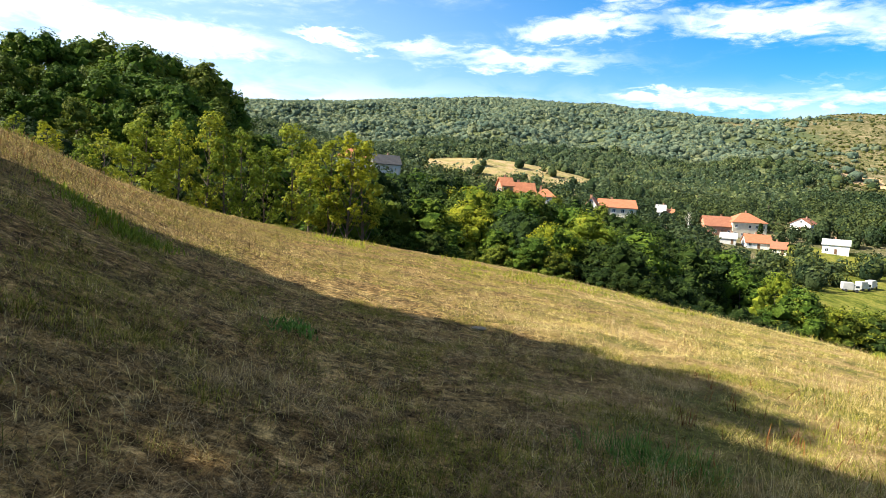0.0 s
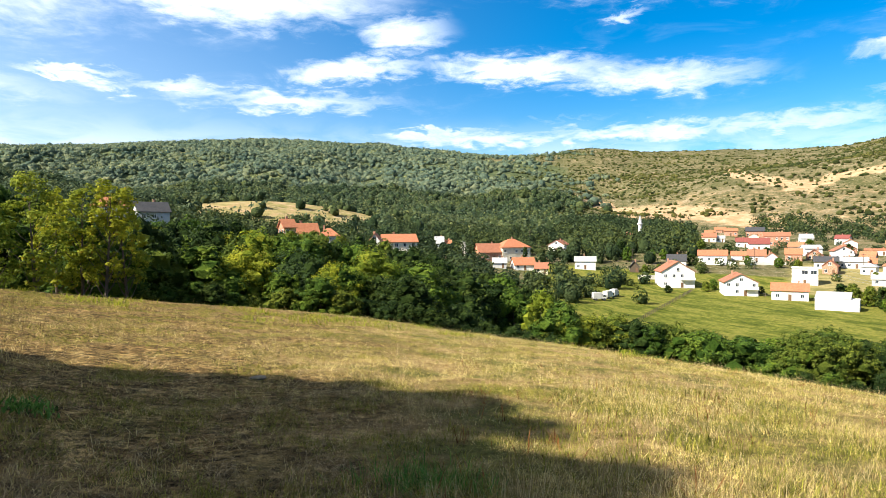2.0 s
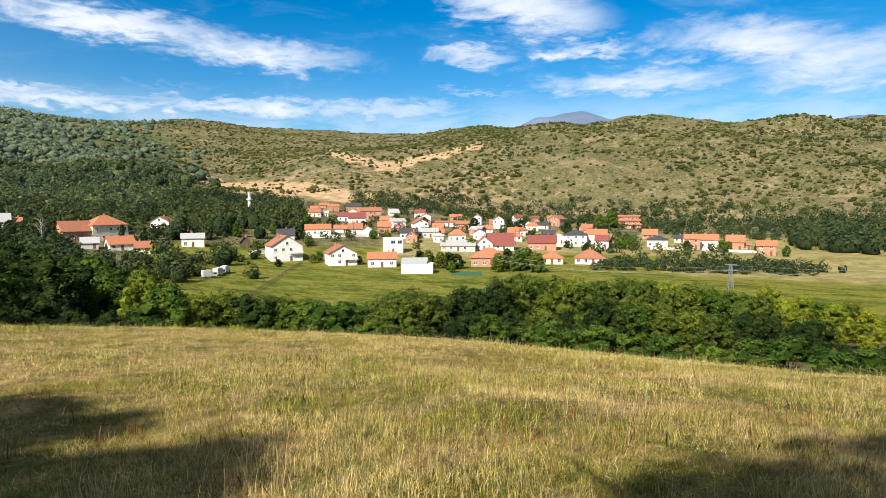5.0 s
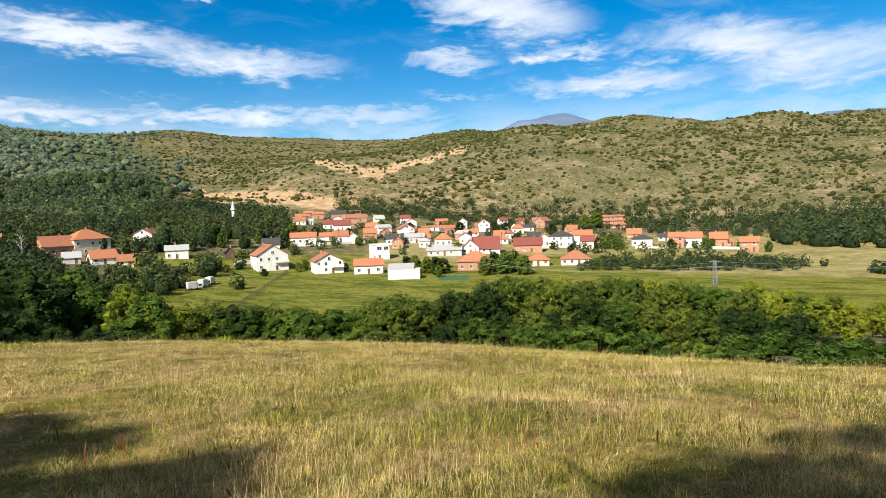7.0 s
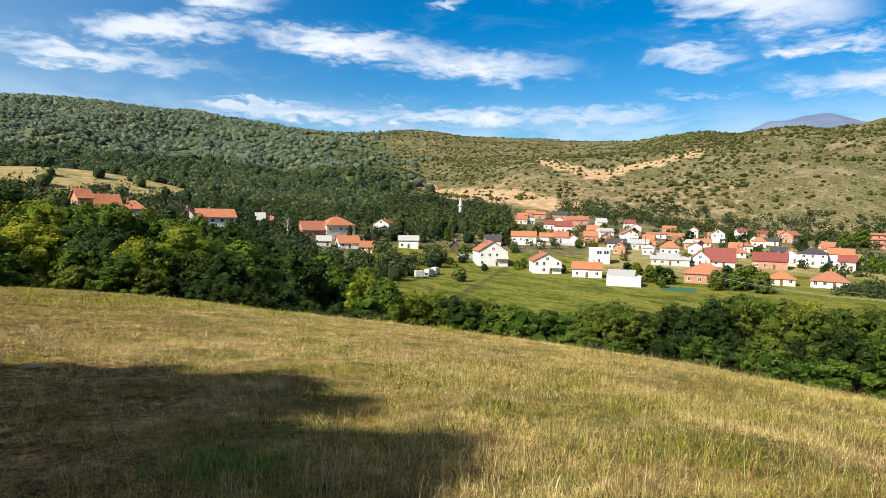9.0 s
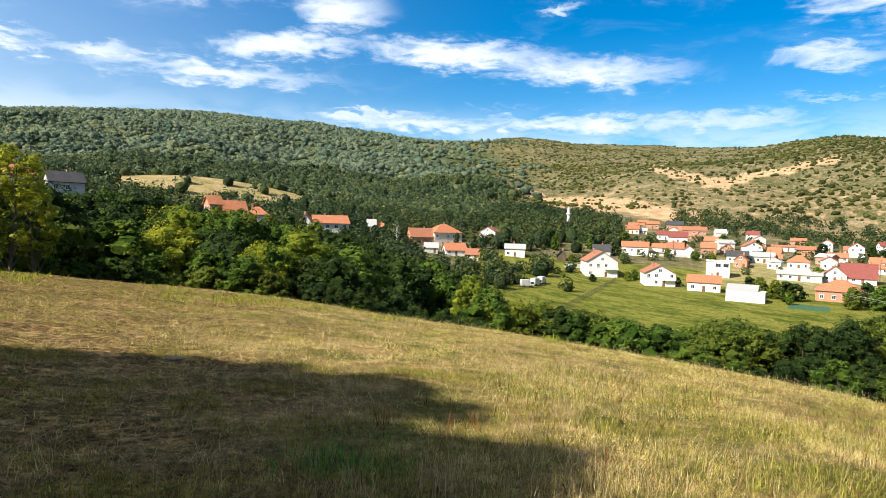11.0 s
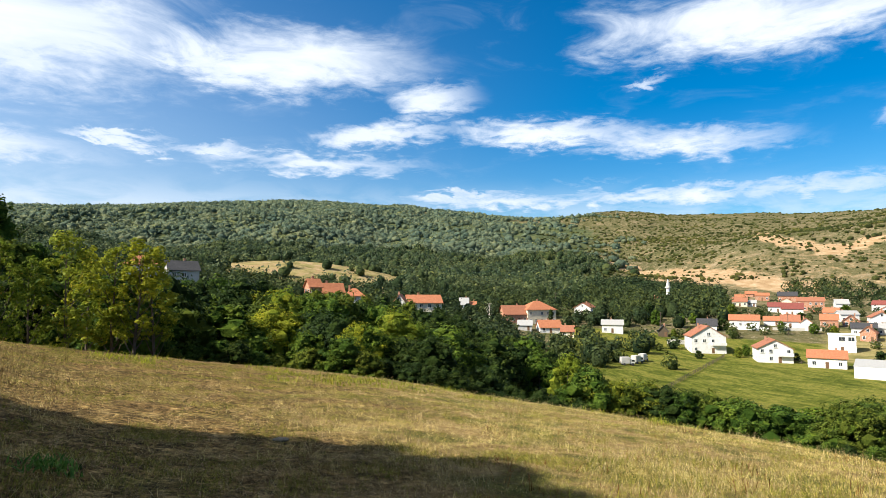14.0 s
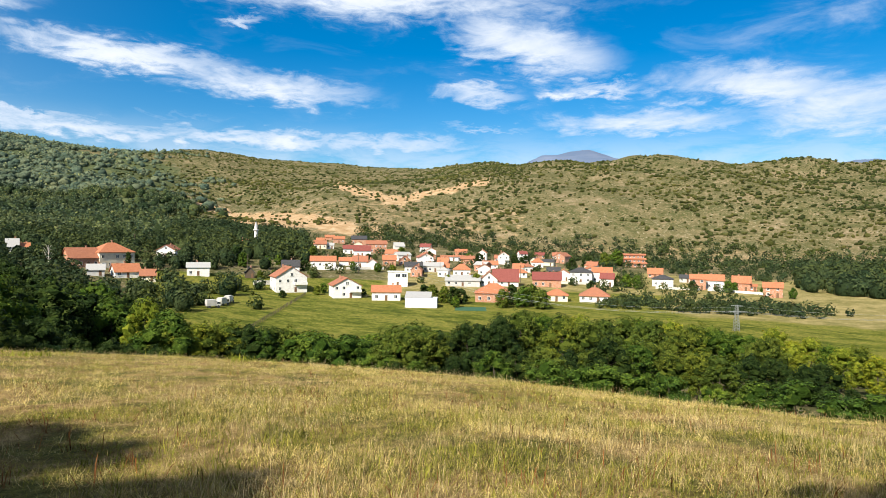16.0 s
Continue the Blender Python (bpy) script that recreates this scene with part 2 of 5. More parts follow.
def height(x, y):
    """Height of the ground at x, y (arrays or numbers)."""
    x, y = np.asarray(x, float), np.asarray(y, float)
    az, r = np.degrees(np.arctan2(x, y)), np.maximum(np.hypot(x, y), RINGS[0])
    i = np.clip(np.searchsorted(GRID_AZ, az) - 1, 0, len(GRID_AZ) - 2)
    j = np.clip(np.searchsorted(RINGS, r) - 1, 0, len(RINGS) - 2)
    u = (az - GRID_AZ[i]) / (GRID_AZ[i + 1] - GRID_AZ[i])
    v = np.clip((r - RINGS[j]) / (RINGS[j + 1] - RINGS[j]), 0, 1)
    return (HEIGHTS[i, j] * (1 - u) + HEIGHTS[i + 1, j] * u) * (1 - v) + (HEIGHTS[i, j + 1] * (1 - u) + HEIGHTS[i + 1, j + 1] * u) * v


def polar(az, r):
    a = np.radians(az)
    return r * np.sin(a), r * np.cos(a)


def mown(x, y):
    """How short and worn the meadow is: 1 on the trodden side, 0 in the tall grass."""
    az = np.degrees(np.arctan2(x, y))
    return np.maximum(smooth_step((24 - az + 10 * waves(x, y, 21, 6)) / 24), smooth_step((az - 112) / 60))

# ---- materials ----
def material(name):
    mat = bpy.data.materials.new(name)
    mat.use_nodes = True
    mat.node_tree.nodes.clear()
    return mat, Net(mat.node_tree)


def finish(mat, n, color, rough=0.8, metal=0.0, bump=None, strength=0.4, dist=0.02, spec=0.3, through_light=0.0, emit=None):
    ins = {"Base Color": color if isinstance(color, bpy.types.NodeSocket) else (*color, 1), "Roughness": rough, "Metallic": metal, "Specular IOR Level": spec}
    if bump is not None:
        ins["Normal"] = n.add("ShaderNodeBump", 0, {"Height": bump, "Strength": strength, "Distance": dist})
    sh = n.add("ShaderNodeBsdfPrincipled", 0, ins)
    if through_light:
        tr = n.add("ShaderNodeBsdfTranslucent", 0, {"Color": ins["Base Color"]})
        sh = n.add("ShaderNodeMixShader", 0, {0: through_light, 1: sh, 2: tr})
    out = n.tree.nodes.new("ShaderNodeOutputMaterial")
    n.tree.links.new(sh, out.inputs[0])
    return mat


def where(n):
    return n.add("ShaderNodeNewGeometry", 0)


def attr(n, name):
    return n.add("ShaderNodeAttribute", 2, attribute_name=name)


def ground_material():
    mat, n = material("ground")
    p = where(n)
    # dry mown meadow: straw litter, bare soil, low green
    straw = n.ramp(n.noise(p, 3.0, 8, 0.7), [(0.25, (0.12, 0.078, 0.036)), (0.45, (0.33, 0.235, 0.10)), (0.72, (0.62, 0.48, 0.24))])
    green = n.ramp(n.noise(p, 9.0, 5, 0.6), [(0.3, (0.07, 0.08, 0.02)), (0.7, (0.24, 0.24, 0.07))])
    fibre = n.add("ShaderNodeMapping", 0, {"Vector": p, "Scale": (70, 16, 16), "Rotation": (0, 0, 0.6)})
    fibre_b = n.add("ShaderNodeMapping", 0, {"Vector": p, "Scale": (15, 64, 15), "Rotation": (0, 0, 0.3)})
    strands = n.m("MAXIMUM", n.noise(fibre, 1.0, 5, 0.7, 1.2), n.noise(fibre_b, 1.0, 5, 0.7, 1.2))
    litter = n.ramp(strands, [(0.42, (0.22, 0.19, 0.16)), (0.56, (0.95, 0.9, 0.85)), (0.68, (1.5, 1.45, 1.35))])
    meadow = n.mix(n.step(n.noise(p, 0.55, 5, 0.6), 0.42, 0.62), straw, green)
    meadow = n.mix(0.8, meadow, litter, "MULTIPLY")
    # bare soil, darkened further for the shade between blades
    soil = n.step(n.noise(p, 1.7, 6, 0.7), 0.60, 0.42)
    meadow = n.mix(n.m("MULTIPLY", soil, n.m("ADD", 0.35, n.m("MULTIPLY", attr(n, "is_mown"), 0.4))), meadow, (0.034, 0.022, 0.012))
    worn = n.m("MULTIPLY", attr(n, "is_mown"), n.step(n.noise(p, 1.1, 5, 0.65), 0.40, 0.56))
    meadow = n.mix(n.m("MULTIPLY", worn, 0.85), meadow, n.mix(1.0, n.ramp(n.noise(p, 5.0, 7, 0.75), [(0.35, (0.085, 0.052, 0.024)), (0.52, (0.26, 0.18, 0.082)), (0.66, (0.58, 0.44, 0.23))]), litter, "MULTIPLY"))
    # random turf tones; the dark gaps paint shade between the tufts
    turf_shade = n.ramp(n.noise(p, 7.0, 8, 0.85), [(0.40, (0.06, 0.06, 0.055)), (0.49, (0.62, 0.62, 0.58)), (0.57, (1.7, 1.6, 1.4))])
    meadow = n.mix(n.m("MULTIPLY", attr(n, "is_mown"), 0.9), meadow, turf_shade, "MULTIPLY")
    # valley pasture
    mow = n.add("ShaderNodeMapping", 0, {"Vector": p, "Rotation": (0, 0, radians(47)), "Scale": (1.0, 0.4, 1.0)})
    field = n.ramp(n.noise(mow, 0.15, 10, 0.8), [(0.36, (0.042, 0.058, 0.010)), (0.47, (0.095, 0.113, 0.020)), (0.55, (0.180, 0.172, 0.042)), (0.64, (0.080, 0.096, 0.017))])
    field = n.mix(0.9, field, n.ramp(n.noise(p, 1.1, 7, 0.8), [(0.36, (0.50, 0.55, 0.45)), (0.5, (1.0, 1.0, 0.9)), (0.64, (1.55, 1.42, 1.2))]), "MULTIPLY")
    # stubble and dry grass
    dry = n.ramp(n.noise(p, 0.11, 10, 0.82), [(0.32, (0.085, 0.092, 0.030)), (0.47, (0.205, 0.180, 0.068)), (0.60, (0.33, 0.27, 0.125)), (0.72, (0.14, 0.14, 0.045))])
    # hillside: thin grass, pale stone and reddish soil
    hill = n.ramp(n.noise(p, 0.045, 10, 0.78), [(0.34, (0.058, 0.062, 0.024)), (0.46, (0.108, 0.100, 0.044)), (0.57, (0.185, 0.148, 0.082)), (0.70, (0.35, 0.28, 0.19))])
    stony = n.ramp(n.noise(p, 0.32, 8, 0.8), [(0.54, (0, 0, 0)), (0.64, (1, 1, 1))])
    hill = n.mix(n.m("MULTIPLY", stony, 0.75), hill, (0.42, 0.36, 0.27))
    cushions = n.m("MULTIPLY", n.step(n.noise(p, 0.38, 7, 0.8), 0.46, 0.55), n.step(n.noise(p, 0.02, 4, 0.6), 0.36, 0.58))
    hill = n.mix(n.m("MULTIPLY", cushions, 0.9), hill, (0.056, 0.066, 0.022))
    earth = n.ramp(n.noise(p, 0.12, 8, 0.7), [(0.3, (0.26, 0.165, 0.085)), (0.52, (0.38, 0.265, 0.15)), (0.75, (0.52, 0.42, 0.29))])
    woods = n.ramp(n.noise(p, 0.12, 6, 0.7), [(0.3, (0.035, 0.055, 0.028)), (0.5, (0.075, 0.095, 0.044)), (0.7, (0.15, 0.155, 0.065))])
    # far mountains: distance haze put into the base colour as pale blue
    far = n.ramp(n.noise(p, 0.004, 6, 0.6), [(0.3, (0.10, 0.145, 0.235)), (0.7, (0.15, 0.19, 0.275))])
    fray = n.m("MULTIPLY", n.m("SUBTRACT", n.noise(p, 0.10, 8, 0.75), 0.5), 1.6)

    def cover(name, fray_by=1.0):
        return n.step(n.m("ADD", attr(n, name), n.m("MULTIPLY", fray, fray_by)), 0.35, 0.65)

    col = n.mix(cover("is_wood", 0.6), hill, woods)
    col = n.mix(cover("is_field", 0.3), col, field)
    col = n.mix(cover("is_dry", 0.5), col, dry)
    col = n.mix(cover("is_earth", 0.8), col, earth)
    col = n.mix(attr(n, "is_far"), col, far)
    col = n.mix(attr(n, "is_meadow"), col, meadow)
    bump = n.m("ADD", n.noise(p, 14.0, 8, 0.7), n.m("MULTIPLY", n.noise(p, 0.4, 5, 0.7), 3.0))
    return finish(mat, n, col, 0.95, bump=bump, strength=0.8, dist=0.06, spec=0.03)


def leaf_material(name, dark, mid, light, gold=0.0, through_light=0.42, wood=False):
    mat, n = material(name)
    isl = n.add("ShaderNodeNewGeometry", 8)
    each = attr(n, "crown_tone") if wood else n.add("ShaderNodeObjectInfo", 5)
    p = where(n)
    c = n.ramp(isl, [(0.0, dark), (0.5, mid), (1.0, light)])
    patch = n.step(n.noise(p, 0.45, 4, 0.6), 0.40, 0.66)
    c = n.mix(n.m("MULTIPLY", patch, 0.55), c, light)
    tone = n.ramp(each, [(0.0, (0.50, 0.66, 0.64)), (0.35, (0.88, 0.95, 0.88)), (0.7, (1.1, 1.06, 0.85)), (1.0, (1.45, 1.32, 0.75))])
    c = n.mix(0.85, c, tone, "MULTIPLY")
    if gold:
        c = n.mix(n.m("MULTIPLY", n.step(isl, 1 - gold, 1.0), 0.8), c, (0.42, 0.26, 0.03))
    return finish(mat, n, c, 0.65, spec=0.10, through_light=through_light)


def bark_material(name, a, b):
    mat, n = material(name)
    p = where(n)
    s = n.add("ShaderNodeMapping", 0, {"Vector": p, "Scale": (6, 6, 1.2)})
    v = n.noise(s, 3.0, 7, 0.7)
    return finish(mat, n, n.ramp(v, [(0.3, a), (0.7, b)]), 0.9, bump=v, strength=0.8, dist=0.03)


def grass_material(name, stops, tint, through_light=0.3):
    """Blades: a colour for each blade out of the stops, greener or drier in broad patches."""
    mat, n = material(name)
    isl = n.add("ShaderNodeNewGeometry", 8)
    p = where(n)
    c = n.ramp(isl, stops)
    c = n.mix(n.m("MULTIPLY", n.step(n.noise(p, 0.4, 4, 0.6), 0.45, 0.65), 0.5), c, tint)
    # random tone in patches; the dark lows paint shade in gaps between blades
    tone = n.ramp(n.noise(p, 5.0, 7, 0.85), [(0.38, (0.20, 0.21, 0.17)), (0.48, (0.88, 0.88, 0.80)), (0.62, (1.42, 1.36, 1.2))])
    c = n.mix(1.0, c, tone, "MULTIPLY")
    return finish(mat, n, c, 0.7, spec=0.08, through_light=through_light)


M_GROUND = ground_material()
LEAF_TONES = {
    "mixed": ((0.020, 0.042, 0.008), (0.052, 0.100, 0.015), (0.120, 0.175, 0.024)),
    "dark": ((0.009, 0.019, 0.006), (0.023, 0.044, 0.011), (0.052, 0.080, 0.018)),
    "yellow": ((0.080, 0.110, 0.012), (0.190, 0.235, 0.024), (0.345, 0.365, 0.040)),
    "olive": ((0.028, 0.048, 0.009), (0.072, 0.102, 0.016), (0.145, 0.172, 0.026)),
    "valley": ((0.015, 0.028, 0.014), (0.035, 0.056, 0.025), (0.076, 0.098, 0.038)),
    # foot and hill: paler, bluer greens with distance haze painted into the leaves
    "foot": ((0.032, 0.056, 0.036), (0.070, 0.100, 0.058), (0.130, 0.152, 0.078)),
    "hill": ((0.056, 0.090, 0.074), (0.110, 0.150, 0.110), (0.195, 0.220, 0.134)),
}
M_LEAF = {k: leaf_material("leaf_" + k, *v, gold=0.04 if k == "yellow" else 0.0, through_light=0.42 if k == "yellow" else 0.22, wood=k in ("valley", "foot", "hill")) for k, v in LEAF_TONES.items()}


def crown_material(name, dark, mid, light, grain=1.3, relief=2.6):
    """Far crowns: leafy mottling over rounded shapes."""
    mat, n = material(name)
    isl = n.add("ShaderNodeNewGeometry", 8)
    p = where(n)
    mottle = n.noise(p, grain, 7, 0.85)
    c = n.ramp(n.m("ADD", n.m("MULTIPLY", isl, 0.45), n.m("MULTIPLY", mottle, 0.55)), [(0.25, dark), (0.5, mid), (0.75, light)])
    broad = n.ramp(n.noise(p, 0.008, 4, 0.6), [(0.35, (0.75, 0.85, 0.85)), (0.65, (1.25, 1.12, 0.9))])
    c = n.mix(0.8, c, broad, "MULTIPLY")
    return finish(mat, n, c, 0.8, bump=n.noise(p, grain * 0.7, 8, 0.85), strength=1.0, dist=relief, spec=0.03)


M_SCRUB = crown_material("scrub_crown", (0.036, 0.048, 0.018), (0.072, 0.086, 0.028), (0.130, 0.134, 0.046))
# far crowns take the hill tones, painted haze included
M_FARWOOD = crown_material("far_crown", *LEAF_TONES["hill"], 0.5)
# solid crown cores, coloured dark for the shaded insides of the foliage
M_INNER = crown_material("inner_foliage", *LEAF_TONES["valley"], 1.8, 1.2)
M_MASS = {k: crown_material("mass_" + k, *LEAF_TONES[k], 4.5, 0.45) for k in ("mixed", "dark", "yellow", "olive")}
M_BARK = bark_material("bark", (0.05, 0.038, 0.028), (0.15, 0.12, 0.09))
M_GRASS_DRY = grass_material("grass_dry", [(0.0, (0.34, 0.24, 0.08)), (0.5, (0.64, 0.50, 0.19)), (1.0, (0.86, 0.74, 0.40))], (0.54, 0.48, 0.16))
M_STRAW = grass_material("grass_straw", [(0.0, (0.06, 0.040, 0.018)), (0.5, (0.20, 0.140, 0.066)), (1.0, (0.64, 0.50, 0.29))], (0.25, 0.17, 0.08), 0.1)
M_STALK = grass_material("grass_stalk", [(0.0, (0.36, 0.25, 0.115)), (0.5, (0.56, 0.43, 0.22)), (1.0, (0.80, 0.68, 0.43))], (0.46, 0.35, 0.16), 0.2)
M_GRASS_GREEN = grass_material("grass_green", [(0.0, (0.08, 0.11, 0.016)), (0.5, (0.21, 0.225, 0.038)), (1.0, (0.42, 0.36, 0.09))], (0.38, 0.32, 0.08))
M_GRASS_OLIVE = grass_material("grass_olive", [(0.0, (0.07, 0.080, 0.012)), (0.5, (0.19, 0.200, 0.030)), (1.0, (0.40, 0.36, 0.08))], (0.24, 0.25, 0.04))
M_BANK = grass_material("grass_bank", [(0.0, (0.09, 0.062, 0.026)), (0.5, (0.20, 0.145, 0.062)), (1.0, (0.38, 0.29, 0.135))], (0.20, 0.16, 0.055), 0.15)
M_WEED = grass_material("weed_green", [(0.0, (0.05, 0.13, 0.025)), (0.5, (0.10, 0.23, 0.045)), (1.0, (0.18, 0.32, 0.07))], (0.13, 0.25, 0.05))
M_RUST = grass_material("weed_rust", [(0.0, (0.12, 0.05, 0.02)), (1.0, (0.26, 0.11, 0.04))], (0.2, 0.1, 0.04))


# ---- building helpers ----
def mesh_from(name, verts, faces, mat):
    me = bpy.data.meshes.new(name)
    me.from_pydata(verts, [], faces)
    me.materials.append(mat)
    me.update()
    return me


def fast_mesh(name, verts, size, mat):
    """A mesh of loose polygons with `size` corners each, from an array of corners."""
    v = np.asarray(verts, np.float32).reshape(-1, 3)
    k = len(v) // size
    me = bpy.data.meshes.new(name)
    me.vertices.add(len(v))
    me.vertices.foreach_set("co", v.ravel())
    me.loops.add(len(v))
    me.loops.foreach_set("vertex_index", np.arange(len(v), dtype=np.int32))
    me.polygons.add(k)
    me.polygons.foreach_set("loop_start", np.arange(0, len(v), size, dtype=np.int32))
    me.materials.append(mat)
    me.update(calc_edges=True)
    me.validate()
    return me


def part(name, bm, mat, parent, label=""):
    me = bpy.data.meshes.new(name)
    bm.to_mesh(me)
    bm.free()
    me.materials.append(mat)
    ob = new(name, me)
    ob.parent = parent
    if label:
        tagged(ob, label)
    return ob


# ---- the ground: one sheet out to the far mountains ----
def build_ground():
    na, nr = len(GRID_AZ) - 1, len(RINGS)
    x, y = RINGS * np.sin(_a[:-1]), RINGS * np.cos(_a[:-1])
    z = HEIGHTS[:-1]
    verts = np.stack([x, y, z], -1).reshape(-1, 3)
    faces = []
    for i in range(na):
        k = (i + 1) % na
        for j in range(nr - 1):
            faces.append((i * nr + j, i * nr + j + 1, k * nr + j + 1, k * nr + j))
    faces.append(tuple(i * nr for i in range(na)))
    me = mesh_from("ground", verts.tolist(), faces, M_GROUND)
    me.polygons.foreach_set("use_smooth", np.ones(len(me.polygons), bool))
    az = np.repeat(GRID_AZ[:-1], nr)
    r = np.tile(RINGS, na)
    q = r / FAR
    xx, yy, zz = verts.T
    el = np.degrees(np.arctan2(zz - EYE_H, r))
    rc = np.interp(az, AZ, crest_r)
    box = lambda v, lo, hi, s: smooth_step((v - lo) / s + 0.5) * smooth_step((hi - v) / s + 0.5)
    cover = {
        "is_meadow": smooth_step((rc + 6 - r) / 5),
        "is_field": np.maximum(box(az, 27, 100, 3) * box(q, 60, 205, 20), 0.0 * q),
        "is_dry": np.maximum.reduce([box(az, -3, 13, 2) * box(q, 285, 350, 30), box(az, 61, 110, 4) * box(q, 195, 275, 30), box(az, 74, 110, 8) * box(q, 150, 215, 30), 0.75 * box(az, 48, 62, 5) * box(q, 175, 240, 20), box(az, -8, -1, 2) * box(q, 360, 500, 40)]),
        "is_wood": box(az, -60, 31, 14) * box(q, 360, 900, 150) + box(az, -60, 40, 4) * box(q, 40, 120, 20),
        "is_earth": np.maximum.reduce([
            # quarry track over the spur and the cuts at the foot of the hill
            box(az, 29.5, 36, 1.5) * box(el - (3.6 - (az - 29.5) * 0.30), -0.35, 0.35, 0.3),
            box(az, 35, 49, 2) * box(el - (2.0 - np.clip(az - 42, 0, 9) * 0.22), -1.0, 0.15, 0.5) * (q > 300),
            box(az, 43.8, 50.2, 0.6) * box(el - (4.85 - (az - 44.4) * 0.25), -0.38, 0.30, 0.25) * (q > 300),
            box(az, 49.2, 58, 0.6) * box(el - (3.6 + (az - 49.4) * 0.22), -0.28, 0.30, 0.25) * (q > 300),
            0.40 * box(az, 37, 62, 3) * box(el - (3.6 - np.abs(az - 49) * 0.05), -3.2, 0.4, 1.2) * (q > 400),
            0.45 * box(az, -3, 13, 2) * box(q, 285, 350, 30), 0.42 * box(az, 46, 110, 3) * box(q, 390, 425, 24)]),
        "is_mown": mown(xx, yy),
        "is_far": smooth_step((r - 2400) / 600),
    }
    for name, v in cover.items():
        a = me.attributes.new(name, "FLOAT", "POINT")
        a.data.foreach_set("value", np.clip(v, 0, 1).astype(np.float32))
    ob = new("ground", me)
    return tagged(ob, "dry hillside meadow falling to a green valley and scrubby hills", "ground", kind="structure")


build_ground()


# ---- trees ----
def leaf_cloud(rng, centres, radii, count, size, shell=0.55, clumps=70, tight=1.0):
    """Corners of many small pointed leaves, gathered in clumps over the outer part of several lobes."""
    c = np.asarray(centres)
    rad = np.asarray(radii)
    w = (rad.prod(1)) ** (2 / 3)
    pick = rng.choice(len(c), clumps, p=w / w.sum())
    d = rng.normal(size=(clumps, 3)) + np.array([0, 0, 0.25])
    d /= np.linalg.norm(d, axis=1)[:, None]
    k = shell + (1 - shell) * rng.random(clumps) ** 0.5
    mid = c[pick] + d * rad[pick] * k[:, None]
    own = rng.integers(0, clumps, count)
    e = rng.normal(size=(count, 3)) + 0.5 * d[own]
    e /= np.linalg.norm(e, axis=1)[:, None]
    spread = rad[pick][own].mean(1)[:, None] * rng.uniform(0.26, 0.46, clumps)[own][:, None] * tight
    pos = mid[own] + e * spread * np.array([1.1, 1.1, 0.8]) * (0.4 + 0.65 * rng.random(count) ** 0.6)[:, None]
    nrm = e + 0.8 * d[own] + rng.normal(size=(count, 3)) * 0.32 + np.array([0, 0, 0.35])
    nrm /= np.linalg.norm(nrm, axis=1)[:, None]
    t = np.cross(nrm, rng.normal(size=(count, 3)))
    t /= np.linalg.norm(t, axis=1)[:, None]
    b = np.cross(nrm, t)
    s = size * rng.uniform(0.6, 1.4, count)[:, None]
    return np.stack([pos - t * s * 0.5 - b * s * 0.42, pos - t * s * 0.5 + b * s * 0.42, pos + t * s * 0.75], 1)


def lobe_cores(rng, centres, radii, size):
    """Corners of uneven inner masses of foliage, one in each lobe."""
    bm = bmesh.new()
    bmesh.ops.create_icosphere(bm, subdivisions=1, radius=1.0)
    v = np.array([p.co[:] for p in bm.verts])
    f = np.array([[q.index for q in p.verts] for p in bm.faces])
    bm.free()
    out = []
    for c, r in zip(centres, radii):
        lump = 1 + 0.13 * rng.normal(size=(len(v), 1))
        out.append((np.asarray(c) + v * lump * np.asarray(r) * size)[f])
    return np.concatenate(out)


def tube(bm, pts, radii, sides=6):
    """A tapered limb through the points."""
    rings = []
    for i, (p, r) in enumerate(zip(pts, radii)):
        p = Vector(p)
        d = (Vector(pts[min(i + 1, len(pts) - 1)]) - Vector(pts[max(i - 1, 0)])).normalized()
        u = d.orthogonal().normalized()
        v = d.cross(u)
        rings.append([bm.verts.new(p + (u * math.cos(6.2832 * k / sides) + v * math.sin(6.2832 * k / sides)) * r) for k in range(sides)])
    for a, b in zip(rings, rings[1:]):
        for k in range(sides):
            bm.faces.new((a[k], a[(k + 1) % sides], b[(k + 1) % sides], b[k]))
    bm.faces.new(rings[0][::-1])
    bm.faces.new(rings[-1])


